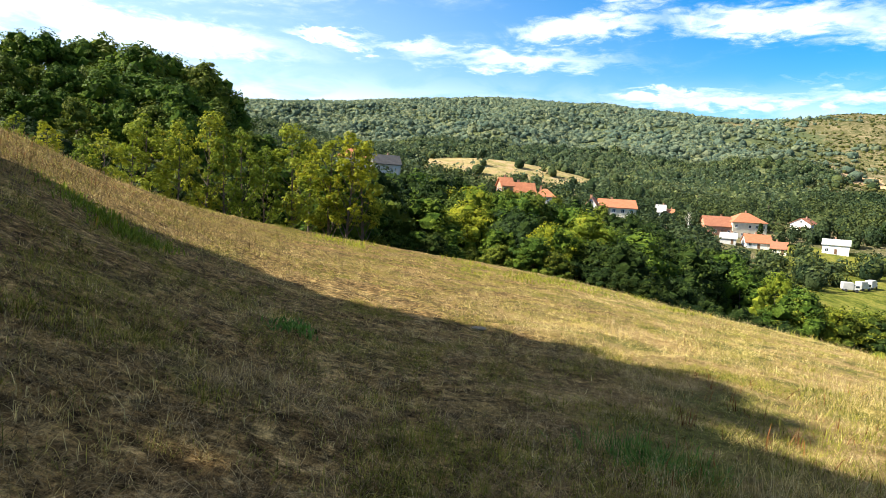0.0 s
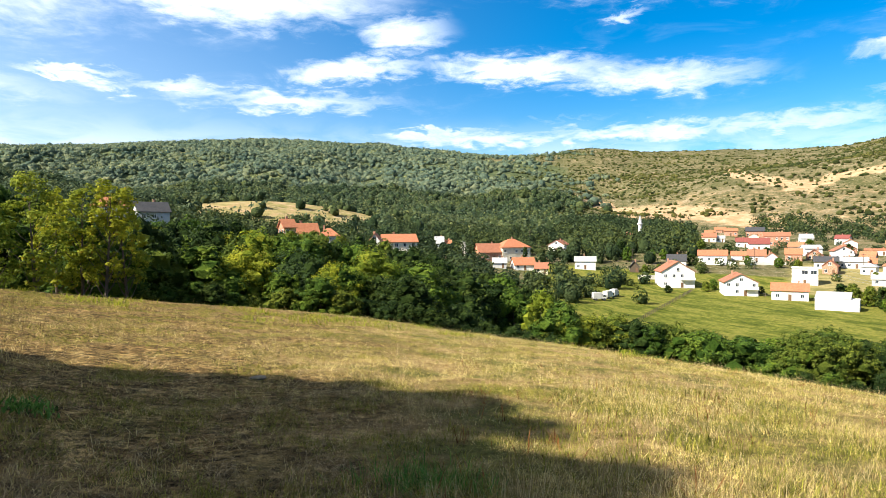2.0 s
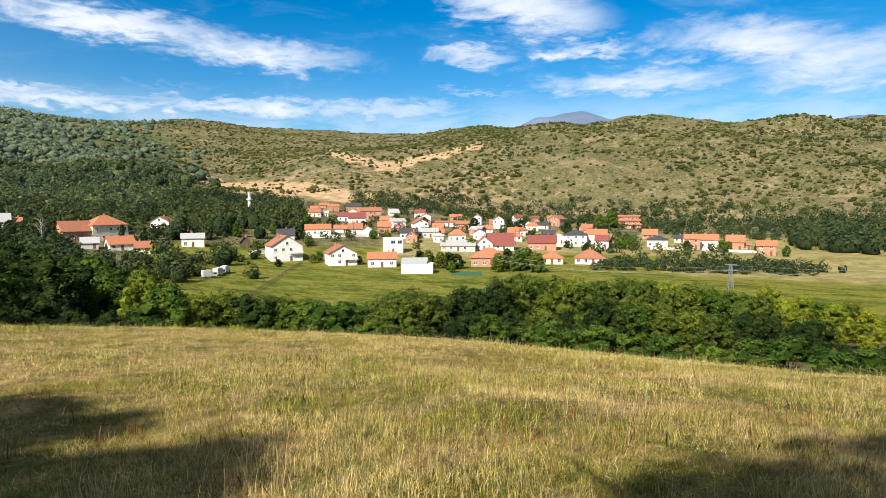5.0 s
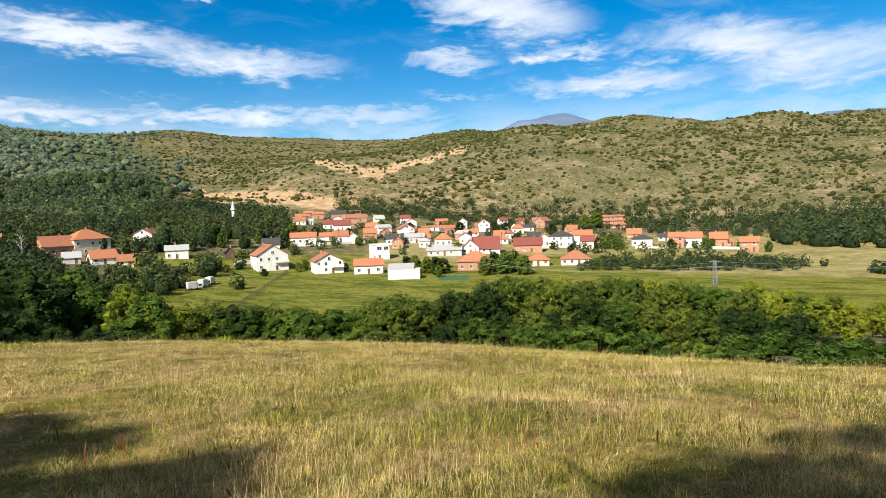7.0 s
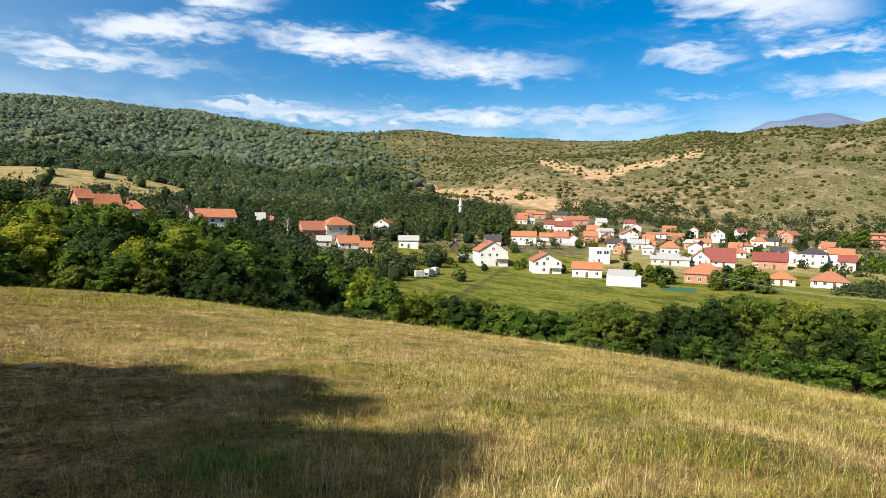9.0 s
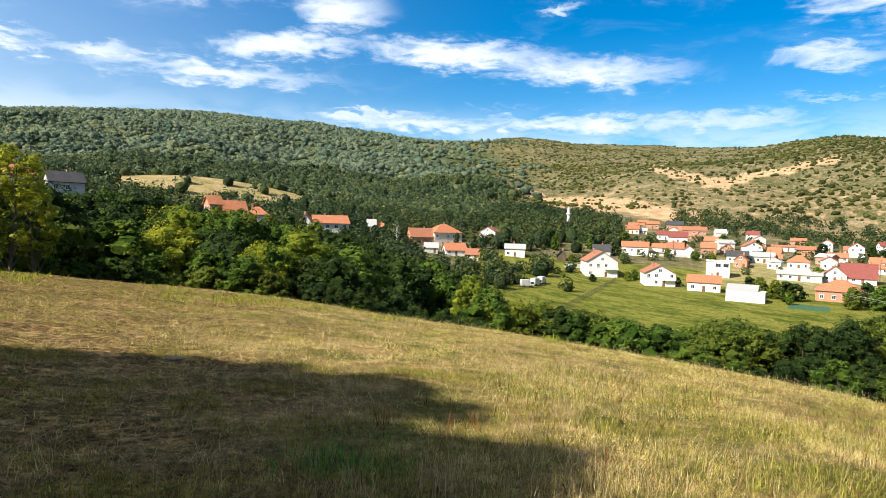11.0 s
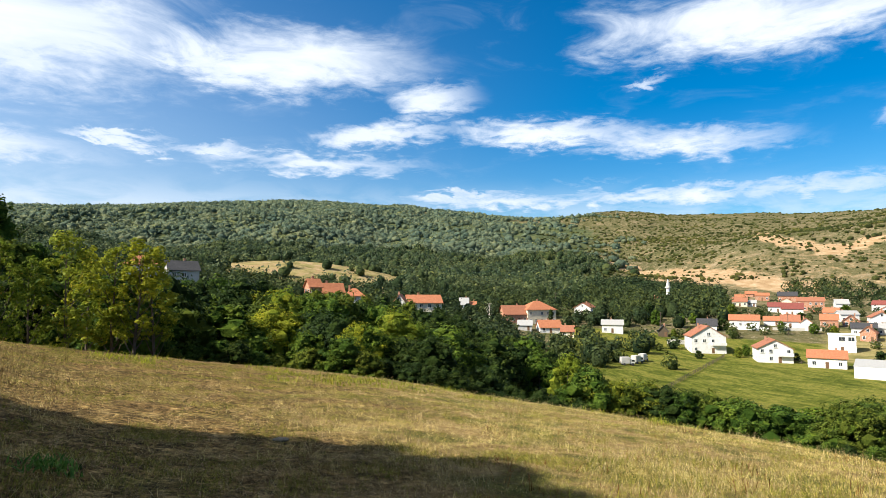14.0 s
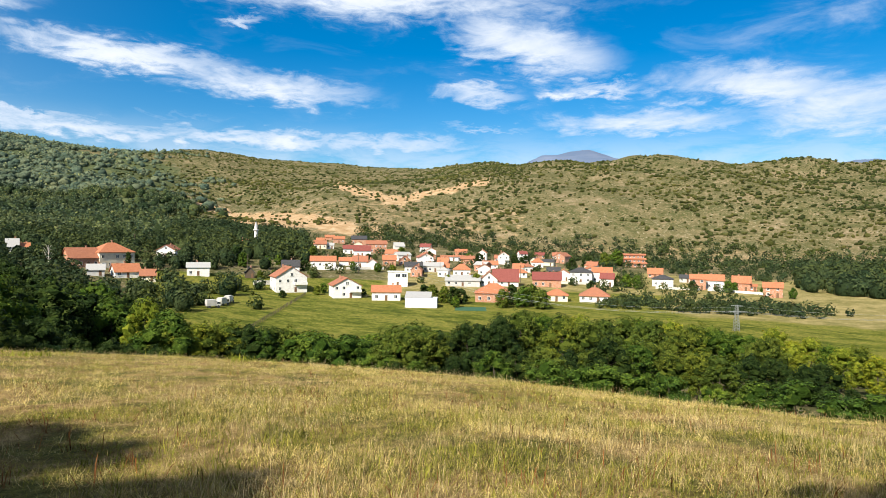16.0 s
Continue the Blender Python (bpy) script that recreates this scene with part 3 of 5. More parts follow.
def make_tree(seed, leaf, height_m=8.0, width=5.0, leaves=2600, leaf_size=0.34, stem=0.25, slim=1.0, low=0.18, thing="tree", label="", category="tree", open_crown=0.80, lobes=26, core=0.72):
    """A tree at the origin: tapered trunk with limbs, and a crown of many leaves in uneven lobes."""
    rng = np.random.default_rng(seed)
    root = new(thing)
    tagged(root, label, category)
    bm = bmesh.new()
    lean = rng.normal(0, 0.05, 2) * height_m
    top = height_m * 0.82
    tube(bm, [(0, 0, -0.6), (0, 0, 0.3), (lean[0] * 0.3, lean[1] * 0.3, top * 0.35), (lean[0] * 0.8, lean[1] * 0.8, top * 0.7), (lean[0], lean[1], top)],
         [stem * 0.75, stem * 0.5, stem * 0.38, stem * 0.2, 0.02], 6)
    centres, radii = [], []
    for k in range(lobes):
        f = (k + 0.5) / lobes
        zc = height_m * (low + (0.93 - low) * f)
        spread = width * 0.5 * math.sin(math.pi * (0.16 + 0.78 * f)) ** 0.7 * slim
        a = k * 2.4 + rng.uniform(-0.5, 0.5)
        rr = width * rng.uniform(0.12, 0.215)
        d = max(spread - rr * 0.6, 0) * rng.uniform(0.6, 1.1)
        c = (math.cos(a) * d + lean[0] * f, math.sin(a) * d + lean[1] * f, zc)
        centres.append(c)
        radii.append((rr, rr, rr * rng.uniform(0.75, 1.15)))
        if k % 2 == 0 or open_crown < 0.45:
            b = Vector((lean[0] * f * 0.8, lean[1] * f * 0.8, max(zc - height_m * 0.16, 0.5)))
            e = Vector(c)
            mid = b.lerp(e, 0.5) + Vector((0, 0, -0.15))
            tube(bm, [b, mid, e], [stem * 0.22 * (1.2 - f), stem * 0.13 * (1.2 - f), 0.012], 4)
    part("trunk", bm, M_BARK, root)
    corners = leaf_cloud(rng, centres, radii, leaves, leaf_size, open_crown, lobes * 11)
    if core:
        inner = lobe_cores(rng, centres, radii, core)
        me = fast_mesh("crown", np.concatenate([corners, inner]), 3, M_LEAF[leaf])
        me.materials.append(M_MASS[leaf])
        me.polygons.foreach_set("material_index", np.r_[np.zeros(len(corners), np.int32), np.ones(len(inner), np.int32)])
    else:
        me = fast_mesh("crown", corners, 3, M_LEAF[leaf])
    crown = new("crown", me)
    crown.parent = root
    return root


def set_at(root, az, r, scale, turn, sink=0.0, squash=1.0):
    x, y = polar(az, r)
    return Matrix.Translation((float(x), float(y), float(height(x, y)) - sink)) @ Matrix.Rotation(turn, 4, "Z") @ Matrix.Diagonal((scale, scale, scale * squash, 1))


def place(root, az, r, scale=1.0, turn=0.0, squash=1.0, first=None):
    m = set_at(root, az, r, scale, turn, 0.15, squash)
    return copy_thing(root, m)


def retire(root):
    """Take a pattern away once its copies stand."""
    for o in (*root.children_recursive, root):
        bpy.data.objects.remove(o)


def kinds_of(leaves, size, count):
    """Patterns of every kind, finer for the near belt and coarser for the far slopes."""
    return {
        "mixed": [make_tree(10 + k, "mixed", 8, 5.8, leaves, size, label="broad green deciduous tree on the slope below the meadow") for k in range(count)],
        "dark": [make_tree(20 + k, "dark", 9, 6.6, leaves, size * 1.08, lobes=28, label="dense dark green deciduous tree") for k in range(count)],
        "yellow": [make_tree(30 + k, "yellow", 8, 5.0, leaves, size * 0.9, label="yellowing green deciduous tree in early autumn") for k in range(count)],
        "olive": [make_tree(40 + k, "olive", 7, 5.2, leaves, size * 0.9, label="dull olive green tree with a loose crown") for k in range(count)],
    }


FAR_KINDS = kinds_of(2500, 0.23, 3)
KINDS = kinds_of(5400, 0.168, 3)
KINDS["sapling"] = [make_tree(50 + k, "yellow", 8, 3.1, 4300, 0.118, 0.20, open_crown=0.3, low=0.24, lobes=22, core=0.0, label="slender yellow-green young tree with bare stems below") for k in range(4)]
KINDS["bush"] = [make_tree(60 + k, "mixed", 3.2, 3.8, 3400, 0.120, 0.1, low=0.14, thing="bush", category="bush", label="rounded green hedge bush at the edge of the field", lobes=10) for k in range(3)]
KINDS["gold_bush"] = [make_tree(70, "yellow", 3.4, 3.6, 3400, 0.120, 0.1, low=0.14, thing="bush", category="bush", label="bright yellow-green bush below the meadow", lobes=10)]
GROUPS = {"bush": "bushes below the meadow", "gold_bush": "bushes below the meadow"}
rnd = random.Random(4)


def tree(kind, az, r, top_el, wide=1.0):
    """Stand a tree at a bearing and distance so that its top shows at that height angle over the eye."""
    stock = FAR_KINDS if r > 82 and kind in FAR_KINDS else KINDS
    pat = rnd.choice(stock[kind])
    x, y = polar(az, r)
    base = float(height(x, y)) - 0.2
    want = EYE_H + r * math.tan(radians(top_el)) - base
    if kind in ("bush", "gold_bush") and want > 5:
        kind = "yellow" if kind == "gold_bush" else rnd.choice(["mixed", "dark", "olive"])
        pat = rnd.choice((FAR_KINDS if r > 82 else KINDS)[kind])
    full = {"mixed": 8, "dark": 9, "yellow": 8, "olive": 7, "sapling": 8, "bush": 3.2, "gold_bush": 3.4}[kind]
    s = max(want, 1.5) / (full * 1.04)
    m = Matrix.Translation((float(x), float(y), base)) @ Matrix.Rotation(rnd.uniform(0, 6.28), 4, "Z") @ Matrix.Diagonal((s * wide, s * wide, s, 1))
    ob = copy_thing(pat, m)
    ob.matrix_basis = m
    tagged(ob, group=GROUPS.get(kind, "trees below the meadow"))
    return ob


def top_line(pairs):
    xs, ys = zip(*pairs)
    return lambda a: float(np.interp(a, xs, ys))


# slender young trees on the bank
for az, r, el, w in [(-30.5, 33, 3.2, 1.0), (-29, 34, 4.2, 1.1), (-27, 36, 4.6, 0.9), (-25.8, 37, 6.0, 1.2), (-23.4, 36, 5.4, 0.9), (-21.2, 38, 6.2, 0.9), (-19.6, 38, 5.0, 0.9), (-18.0, 39, 5.1, 0.9), (-16.2, 40, 3.6, 0.9),
                     (-13.8, 40, 5.6, 1.1), (-12.4, 42, 4.6, 0.9), (-10.6, 42, 5.0, 1.1), (-9.0, 41, 5.4, 1.1), (-7.4, 42, 4.8, 1.0), (-33, 30, 4.0, 1.0), (-34.8, 29, 4.5, 1.0), (-37, 28, 5.0, 1.0)]:
    tree("sapling", az, r, el, w)
# undergrowth behind them
for k in range(26):
    az = -38 + k * 1.3
    tree(rnd.choice(["bush", "bush", "dark"]), az + rnd.uniform(-0.6, 0.6), rnd.uniform(44, 58), top_line([(-38, 3), (-30, 1.5), (-15, 0.5), (-4, 1.0)])(az) + rnd.uniform(-1.5, 1.2), 1.1)
# broad belt straight below the meadow
belt = top_line([(-6, 1.6), (-3, 1.8), (0, 0.5), (4, 0.6), (8, 0.2), (12, -0.9), (16, -1.5), (19, -3.0), (22, -5.2), (26, -6.3), (29, -5.2), (31, -7.0), (34.8, -7.2), (38.6, -7.6), (44, -9.0), (48, -9.1), (51, -7.6), (55, -8.1), (58, -7.1),
                 (63, -6.0), (66, -6.4), (70, -5.9), (75, -6.7), (80, -6.6), (85, -6.8), (88, -7.5), (100, -7.5)])
# near bearings 11 to 29 the dark kind's leaf colour stands in for shade
for k in range(48):
    az = -6 + k * 0.78 + rnd.uniform(-0.3, 0.3)
    tree("dark" if 15 < az < 29 else rnd.choice(["mixed", "mixed", "dark", "dark", "yellow", "olive"]), az, rnd.uniform(85, 115), belt(az) + rnd.uniform(-1.0, 0.2))
for k in range(36):
    az = -7 + k * 1.08 + rnd.uniform(-0.4, 0.4)
    tree("dark" if 13 < az < 29 else rnd.choice(["mixed", "dark", "dark", "yellow", "mixed"]), az, rnd.uniform(50, 64), min(belt(az) - 1.2, -0.6) - rnd.uniform(0.6, 2.6), 1.15)
for k in range(20):
    az = -7 + k * 1.95 + rnd.uniform(-0.4, 0.4)
    tree("dark" if az > 11 else rnd.choice(["mixed", "dark", "olive"]), az, rnd.uniform(46, 50), belt(az) * 0.4 - 4.0 - max(az, 0) * 0.06 - rnd.uniform(0.0, 1.2), 1.3)
for az, r, el, w in [(-1.2, 52, -0.6, 1.3), (1.5, 55, -1.0, 1.2), (10, 52, -2.6, 1.2), (12.2, 60, -1.2, 1.2), (17.5, 60, -2.6, 1.3), (8.6, 48, -3.6, 1.2), (28.8, 60, -5.0, 0.8)]:
    tree("yellow" if az in (1.5, 12.2, 28.8) else "mixed", az, r, el, w)
# taller trees that stand in front of the upper houses
for k in range(22):
    az = -9 + k * 1.35 + rnd.uniform(-0.4, 0.4)
    tree(rnd.choice(["mixed", "dark", "dark", "olive"]), az, rnd.uniform(140, 172), top_line([(-9, 2.3), (-5, 1.5), (0, 1.2), (4, 0.8), (9, 0.1), (12, -0.2), (17, -1.0), (20, -2.6)])(az) + rnd.uniform(-0.6, 0.15), 1.0)
# trees filling the hollow, nearly all dark kind so leaf colour carries its shade
for k in range(30):
    az = 16 + k * 0.5 + rnd.uniform(-0.4, 0.4)
    tree(rnd.choice(["dark", "dark", "dark", "mixed"]), az, rnd.uniform(95, 150), top_line([(16, -1.6), (19, -1.8), (21, -2.9), (24, -3.6), (26.5, -4.6), (30.5, -6.2), (35, -6.9)])(az) + rnd.uniform(-0.9, 0.1), 1.1)
# hedge at the near edge of the field and the trees right of it
for k in range(44):
    az = 30 + k * 0.55 + rnd.uniform(-0.3, 0.3)
    tree("gold_bush" if az < 35 and rnd.random() < 0.6 else "bush", az, rnd.uniform(56, 66), belt(az) + rnd.uniform(-0.7, 0.1), 1.2)
for k in range(46):
    az = 50 + k * 1.08 + rnd.uniform(-0.4, 0.4)
    tree(rnd.choice(["mixed", "dark", "olive", "olive", "yellow", "yellow", "mixed"]), az, rnd.uniform(60, 78), belt(az) + rnd.uniform(-0.9, 0.1), 1.1)
for k in range(26):
    az = 50 + k * 1.9 + rnd.uniform(-0.5, 0.5)
    tree(rnd.choice(["mixed", "dark", "dark", "olive"]), az, rnd.uniform(45, 55), belt(az) - 2.0 - rnd.uniform(0, 1.6), 1.2)
for az, r, el, w in [(81, 30, -11.6, 1.3), (84, 29, -11.2, 1.4), (87, 30, -11.6, 1.3), (90, 30, -11.2, 1.4), (93, 30, -11.4, 1.4), (96, 30, -11.0, 1.4), (64, 34, -10.9, 1.3), (66.5, 32, -11.2, 1.3), (69, 31, -10.8, 1.3), (71.2, 31, -11.4, 1.2), (74.5, 30, -11.3, 1.0), (78, 34, -12.0, 1.1)]:
    tree("bush", az, r, el, w)
# dark wood on the knob of the hill
wood_top = top_line([(-50, 11.5), (-35.6, 10.3), (-32, 10.3), (-29, 10.6), (-25.8, 10.4), (-22.9, 10.2), (-20.4, 8.8), (-19, 6.9), (-17.5, 6.5), (-15, 6.6), (-13, 5.6), (-11, 4.5)])
for k in range(30):
    az = -44 + k * 1.08 + rnd.uniform(-0.3, 0.3)
    for back, less in ((150, 0.0), (132, 2.2), (112, 4.4)):
        if az > -18.5 and back != 132:
            continue
        tree(rnd.choice(["mixed", "olive", "mixed", "mixed"]), az + rnd.uniform(-0.4, 0.4), back + rnd.uniform(-5, 5), wood_top(az) - less - rnd.uniform(-0.1, 0.9), 1.0)
for pats in (*KINDS.values(), *FAR_KINDS.values()):
    for pat in pats:
        retire(pat)


# ---- far woods and hillside scrub, too many to count ----
def ball_shape(level):
    bm = bmesh.new()
    bmesh.ops.create_icosphere(bm, subdivisions=level, radius=1.0)
    v = np.array([p.co[:] for p in bm.verts])
    f = np.array([[q.index for q in p.verts] for p in bm.faces])
    bm.free()
    return v, f


def clump_field(name, label, category, mat, xs, ys, sizes, level, seed, tall=1.0, sink=0.2, rough=0.22):
    """Many rounded uneven crowns in one joined mesh."""
    rng = np.random.default_rng(seed)
    ball, tri = ball_shape(level)
    n, m = len(xs), len(ball)
    zs = height(xs, ys)
    lump = 1 + rough * rng.normal(size=(n, m)) + 0.18 * np.sin(ball @ rng.normal(size=(3, n)) * 3 + rng.uniform(0, 6, n)).T
    wide = sizes[:, None] * 0.5 * rng.uniform(0.85, 1.25, (n, 1))
    high = sizes[:, None] * 0.5 * tall * rng.uniform(0.8, 1.3, (n, 1))
    x = xs[:, None] + ball[:, 0] * lump * wide
    y = ys[:, None] + ball[:, 1] * lump * wide
    z = zs[:, None] + high * (1 - sink * 2) + ball[:, 2] * lump * high
    v = np.stack([x, y, z], -1).reshape(-1, 3).astype(np.float32)
    f = (tri[None] + (np.arange(n) * m)[:, None, None]).reshape(-1).astype(np.int32)
    me = bpy.data.meshes.new(name)
    me.vertices.add(len(v))
    me.vertices.foreach_set("co", v.ravel())
    me.loops.add(len(f))
    me.loops.foreach_set("vertex_index", f)
    me.polygons.add(len(f) // 3)
    me.polygons.foreach_set("loop_start", np.arange(0, len(f), 3, dtype=np.int32))
    me.polygons.foreach_set("use_smooth", np.ones(len(f) // 3, bool))
    me.materials.append(mat)
    me.update(calc_edges=True)
    ob = new(name, me)
    return tagged(ob, label, category, kind="stuff")


def scatter(seed, n, az0, az1, r0, r1, keep):
    """n places in a ring sector, evenly by area, thinned by keep(x, y, az, r, el)."""
    rng = np.random.default_rng(seed)
    az = rng.uniform(az0, az1, n)
    r = np.sqrt(rng.uniform(r0 * r0, r1 * r1, n))
    x, y = polar(az, r)
    el = np.degrees(np.arctan2(height(x, y) - EYE_H, r))
    ok = rng.random(n) < keep(x, y, az, r, el)
    return x[ok], y[ok], r[ok]


def wood_keep(x, y, az, r, el):
    knoll = ((x - 40) / 92) ** 2 + ((y - 460) / 62) ** 2
    edge = 1 - smooth_step((az - 22 - 7 * waves(x, y, 2, 240)) / 15 + smooth_step((el - 2) / 3) * 0.35)
    thin = 1 - 0.45 * smooth_step((el - 3.8) / 1.6) * smooth_step((waves(x, y, 9, 220) + 0.45) / 0.5)
    return np.where(knoll < 1, 0.11, edge * thin)


def leafy_field(name, label, category, mat, xs, ys, sizes, cards, leaf, seed, tall=1.1):
    """Crowns of loose leaf clumps round a lumpy core, joined."""
    rng = np.random.default_rng(seed)
    n = len(xs)
    zs = height(xs, ys)
    d = rng.normal(size=(n, cards, 3))
    d /= np.linalg.norm(d, axis=2)[..., None]
    lump = 1 + 0.25 * np.sin(4 * d @ rng.normal(size=(n, 3, 1)) + rng.uniform(0, 6, (n, 1, 1)))
    s = sizes[:, None, None] * 0.5
    pos = np.stack([xs, ys, zs + sizes * 0.5 * tall * 0.8], -1)[:, None, :] + d * s * np.array([1, 1, tall]) * lump * rng.uniform(0.75, 1.08, (n, cards, 1))
    nrm = d * 1.4 + rng.normal(size=d.shape) * 0.5
    nrm /= np.linalg.norm(nrm, axis=2)[..., None]
    t = np.cross(nrm, rng.normal(size=d.shape))
    t /= np.linalg.norm(t, axis=2)[..., None]
    b = np.cross(nrm, t)
    k = leaf * rng.uniform(0.6, 1.5, (n, cards, 1))
    quad = np.stack([pos - t * k, pos + b * k * 0.7, pos + t * k, pos - b * k * 0.7], 2)
    me = fast_mesh(name, quad, 4, mat)
    tone = np.clip(0.5 + 0.50 * lattice(xs, ys, seed, 70, 3) + rng.normal(0, 0.26, n), 0, 1)
    if len(me.polygons) == n * cards:
        a = me.attributes.new("crown_tone", "FLOAT", "FACE")
        a.data.foreach_set("value", np.repeat(tone, cards).astype(np.float32))
    return tagged(new(name, me), label, category, kind="stuff")


rng = np.random.default_rng(6)
wx, wy, wr = scatter(1, 5000, -24, 46, 400, 820, wood_keep)
ws = rng.uniform(6, 12, len(wx))
# cores keep darker valley tones than the leaves, painting shade inside the crowns
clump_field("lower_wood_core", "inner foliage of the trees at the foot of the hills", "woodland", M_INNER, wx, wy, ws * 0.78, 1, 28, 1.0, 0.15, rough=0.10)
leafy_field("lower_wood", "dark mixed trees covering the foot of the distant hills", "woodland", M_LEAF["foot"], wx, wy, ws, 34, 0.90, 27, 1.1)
wx, wy, wr = scatter(11, 27000, -24, 46, 820, 1770, wood_keep)
ws = 7.0 + 8.0 * rng.random(len(wx)) ** 1.5
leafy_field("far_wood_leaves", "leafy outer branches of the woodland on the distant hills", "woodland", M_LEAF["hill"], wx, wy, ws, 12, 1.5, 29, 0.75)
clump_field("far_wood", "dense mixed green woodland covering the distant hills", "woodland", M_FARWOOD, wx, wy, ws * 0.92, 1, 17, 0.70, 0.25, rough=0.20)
sx, sy, sr = scatter(3, 56000, 26, 100, 640, 1770, lambda x, y, az, r, el: (0.30 + 0.70 * smooth_step(0.5 + 1.6 * lattice(x, y, 12, 130, 4))) * np.where(r > 1200, 0.4, 1))
clump_field("hillside_scrub", "low dark green scrub dotting the stony hillside", "scrub", M_SCRUB, sx, sy, 1.3 + 4.8 * rng.random(len(sx)) ** 2.4, 1, 9, 0.70, 0.25, 0.16)
hx, hy, hr = scatter(5, 1700, 46, 105, 535, 640, lambda x, y, az, r, el: 0.6 + 0 * x)
leafy_field("foot_hedge", "dark green hedgerow trees at the foot of the hill", "hedgerow", M_LEAF["valley"], hx, hy, rng.uniform(4, 8.5, len(hx)), 44, 0.75, 10, 0.95)


# ---- meadow grass ----
def blades(seed, x, y, length, width, bend, spread=0.5, lie=0.05):
    """Bent pointed blades, each of two joined pieces, as corners of quads."""
    rng = np.random.default_rng(seed)
    n = len(x)
    z = height(x, y) - 0.01
    a = rng.uniform(0, 6.283, n)
    out = np.stack([np.cos(a), np.sin(a), np.zeros(n)], -1)
    side = np.stack([-np.sin(a + rng.normal(0, 0.6, n)), np.cos(a), np.zeros(n)], -1)
    base = np.stack([x, y, z], -1)
    L, W = length[:, None], width[:, None]
    tilt = lie + (1 - lie) * rng.random((n, 1)) * spread
    k = bend * rng.uniform(0.3, 1.3, (n, 1))
    up = np.array([0, 0, 1.0])
    mid = base + (up * np.sqrt(np.maximum(1 - tilt ** 2, 0.05)) + out * tilt) * L * 0.55
    tip = mid + (up * np.maximum(0.9 - k, -0.3) + out * (tilt + k)) * L * 0.42
    lo = np.stack([base - side * W, base + side * W, mid + side * W * 0.75, mid - side * W * 0.75], 1)
    hi = np.stack([mid - side * W * 0.75, mid + side * W * 0.75, tip + side * W * 0.1, tip - side * W * 0.1], 1)
    v = np.stack([lo[:, 0], lo[:, 1], lo[:, 2], lo[:, 3], hi[:, 3], hi[:, 2]], 1)
    return v


def blade_mesh(name, v, mat, thin=None):
    """Bent blades of two quads, and thin ones further off as single slivers."""
    n = len(v)
    k = 0 if thin is None else len(thin)
    me = bpy.data.meshes.new(name)
    me.vertices.add(n * 6 + k * 3)
    co = v.astype(np.float32).ravel()
    idx = (np.arange(n)[:, None] * 6 + np.array([0, 1, 2, 3, 3, 2, 5, 4])).ravel().astype(np.int32)
    start = np.arange(0, n * 8, 4, dtype=np.int32)
    if k:
        co = np.r_[co, thin.astype(np.float32).ravel()]
        idx = np.r_[idx, n * 6 + np.arange(k * 3, dtype=np.int32)]
        start = np.r_[start, n * 8 + np.arange(0, k * 3, 3, dtype=np.int32)]
    me.vertices.foreach_set("co", co)
    me.loops.add(len(idx))
    me.loops.foreach_set("vertex_index", idx)
    me.polygons.add(len(start))
    me.polygons.foreach_set("loop_start", start)
    me.materials.append(mat)
    me.update(calc_edges=True)
    return me


def sow(name, label, mat, seed, zones, length, width, bend, spread, keep, lie=0.05):
    """Grass in rings round the meadow: (r0, r1, blades a square metre, width factor)."""
    rng = np.random.default_rng(seed)
    near, far = [], []
    for r0, r1, dens, fat in zones:
        n = int(dens * radians(150) * 0.5 * (r1 * r1 - r0 * r0))
        tufts = max(n // 7, 1)
        az = rng.uniform(-48, 102, tufts)
        r = np.sqrt(rng.uniform(r0 * r0, r1 * r1, tufts))
        x, y = polar(az, r)
        ok = (rng.random(tufts) < keep(x, y)) & (r < np.interp(az, AZ, crest_r) + 4)
        x, y = np.repeat(x[ok], 7), np.repeat(y[ok], 7)
        s = 0.05 * fat
        x, y = x + rng.normal(0, s, len(x)), y + rng.normal(0, s, len(x))
        tall = np.repeat(rng.uniform(0.6, 1.25, ok.sum()), 7)
        v = blades(seed + 1, x, y, rng.uniform(*length, len(x)) * tall, np.full(len(x), width * fat), bend, spread, lie)
        if r1 > 5.5:
            far.append(np.stack([v[:, 0], v[:, 1], (v[:, 4] + v[:, 5]) / 2], 1))
        else:
            near.append(v)
    ob = new(name, blade_mesh(name, np.concatenate(near), mat, np.concatenate(far)))
    return tagged(ob, label, "grass", kind="stuff")


def clumped(x, y, seed, size):
    """0 to 1 in tufts of about that size."""
    return smooth_step(0.5 + 1.3 * lattice(x, y, seed, size, 3))


RINGS_OF_GRASS = [(2.3, 5.5, 2100, 0.9), (5.5, 11, 1700, 1.2), (11, 22, 560, 1.8), (22, 46, 120, 3.0)]


def tufts(x, y, seed):
    """Broad patches broken up into single tufts."""
    return (0.12 + 0.88 * clumped(x, y, seed, 2.2)) * (0.25 + 0.75 * clumped(x, y, seed + 100, 0.42))


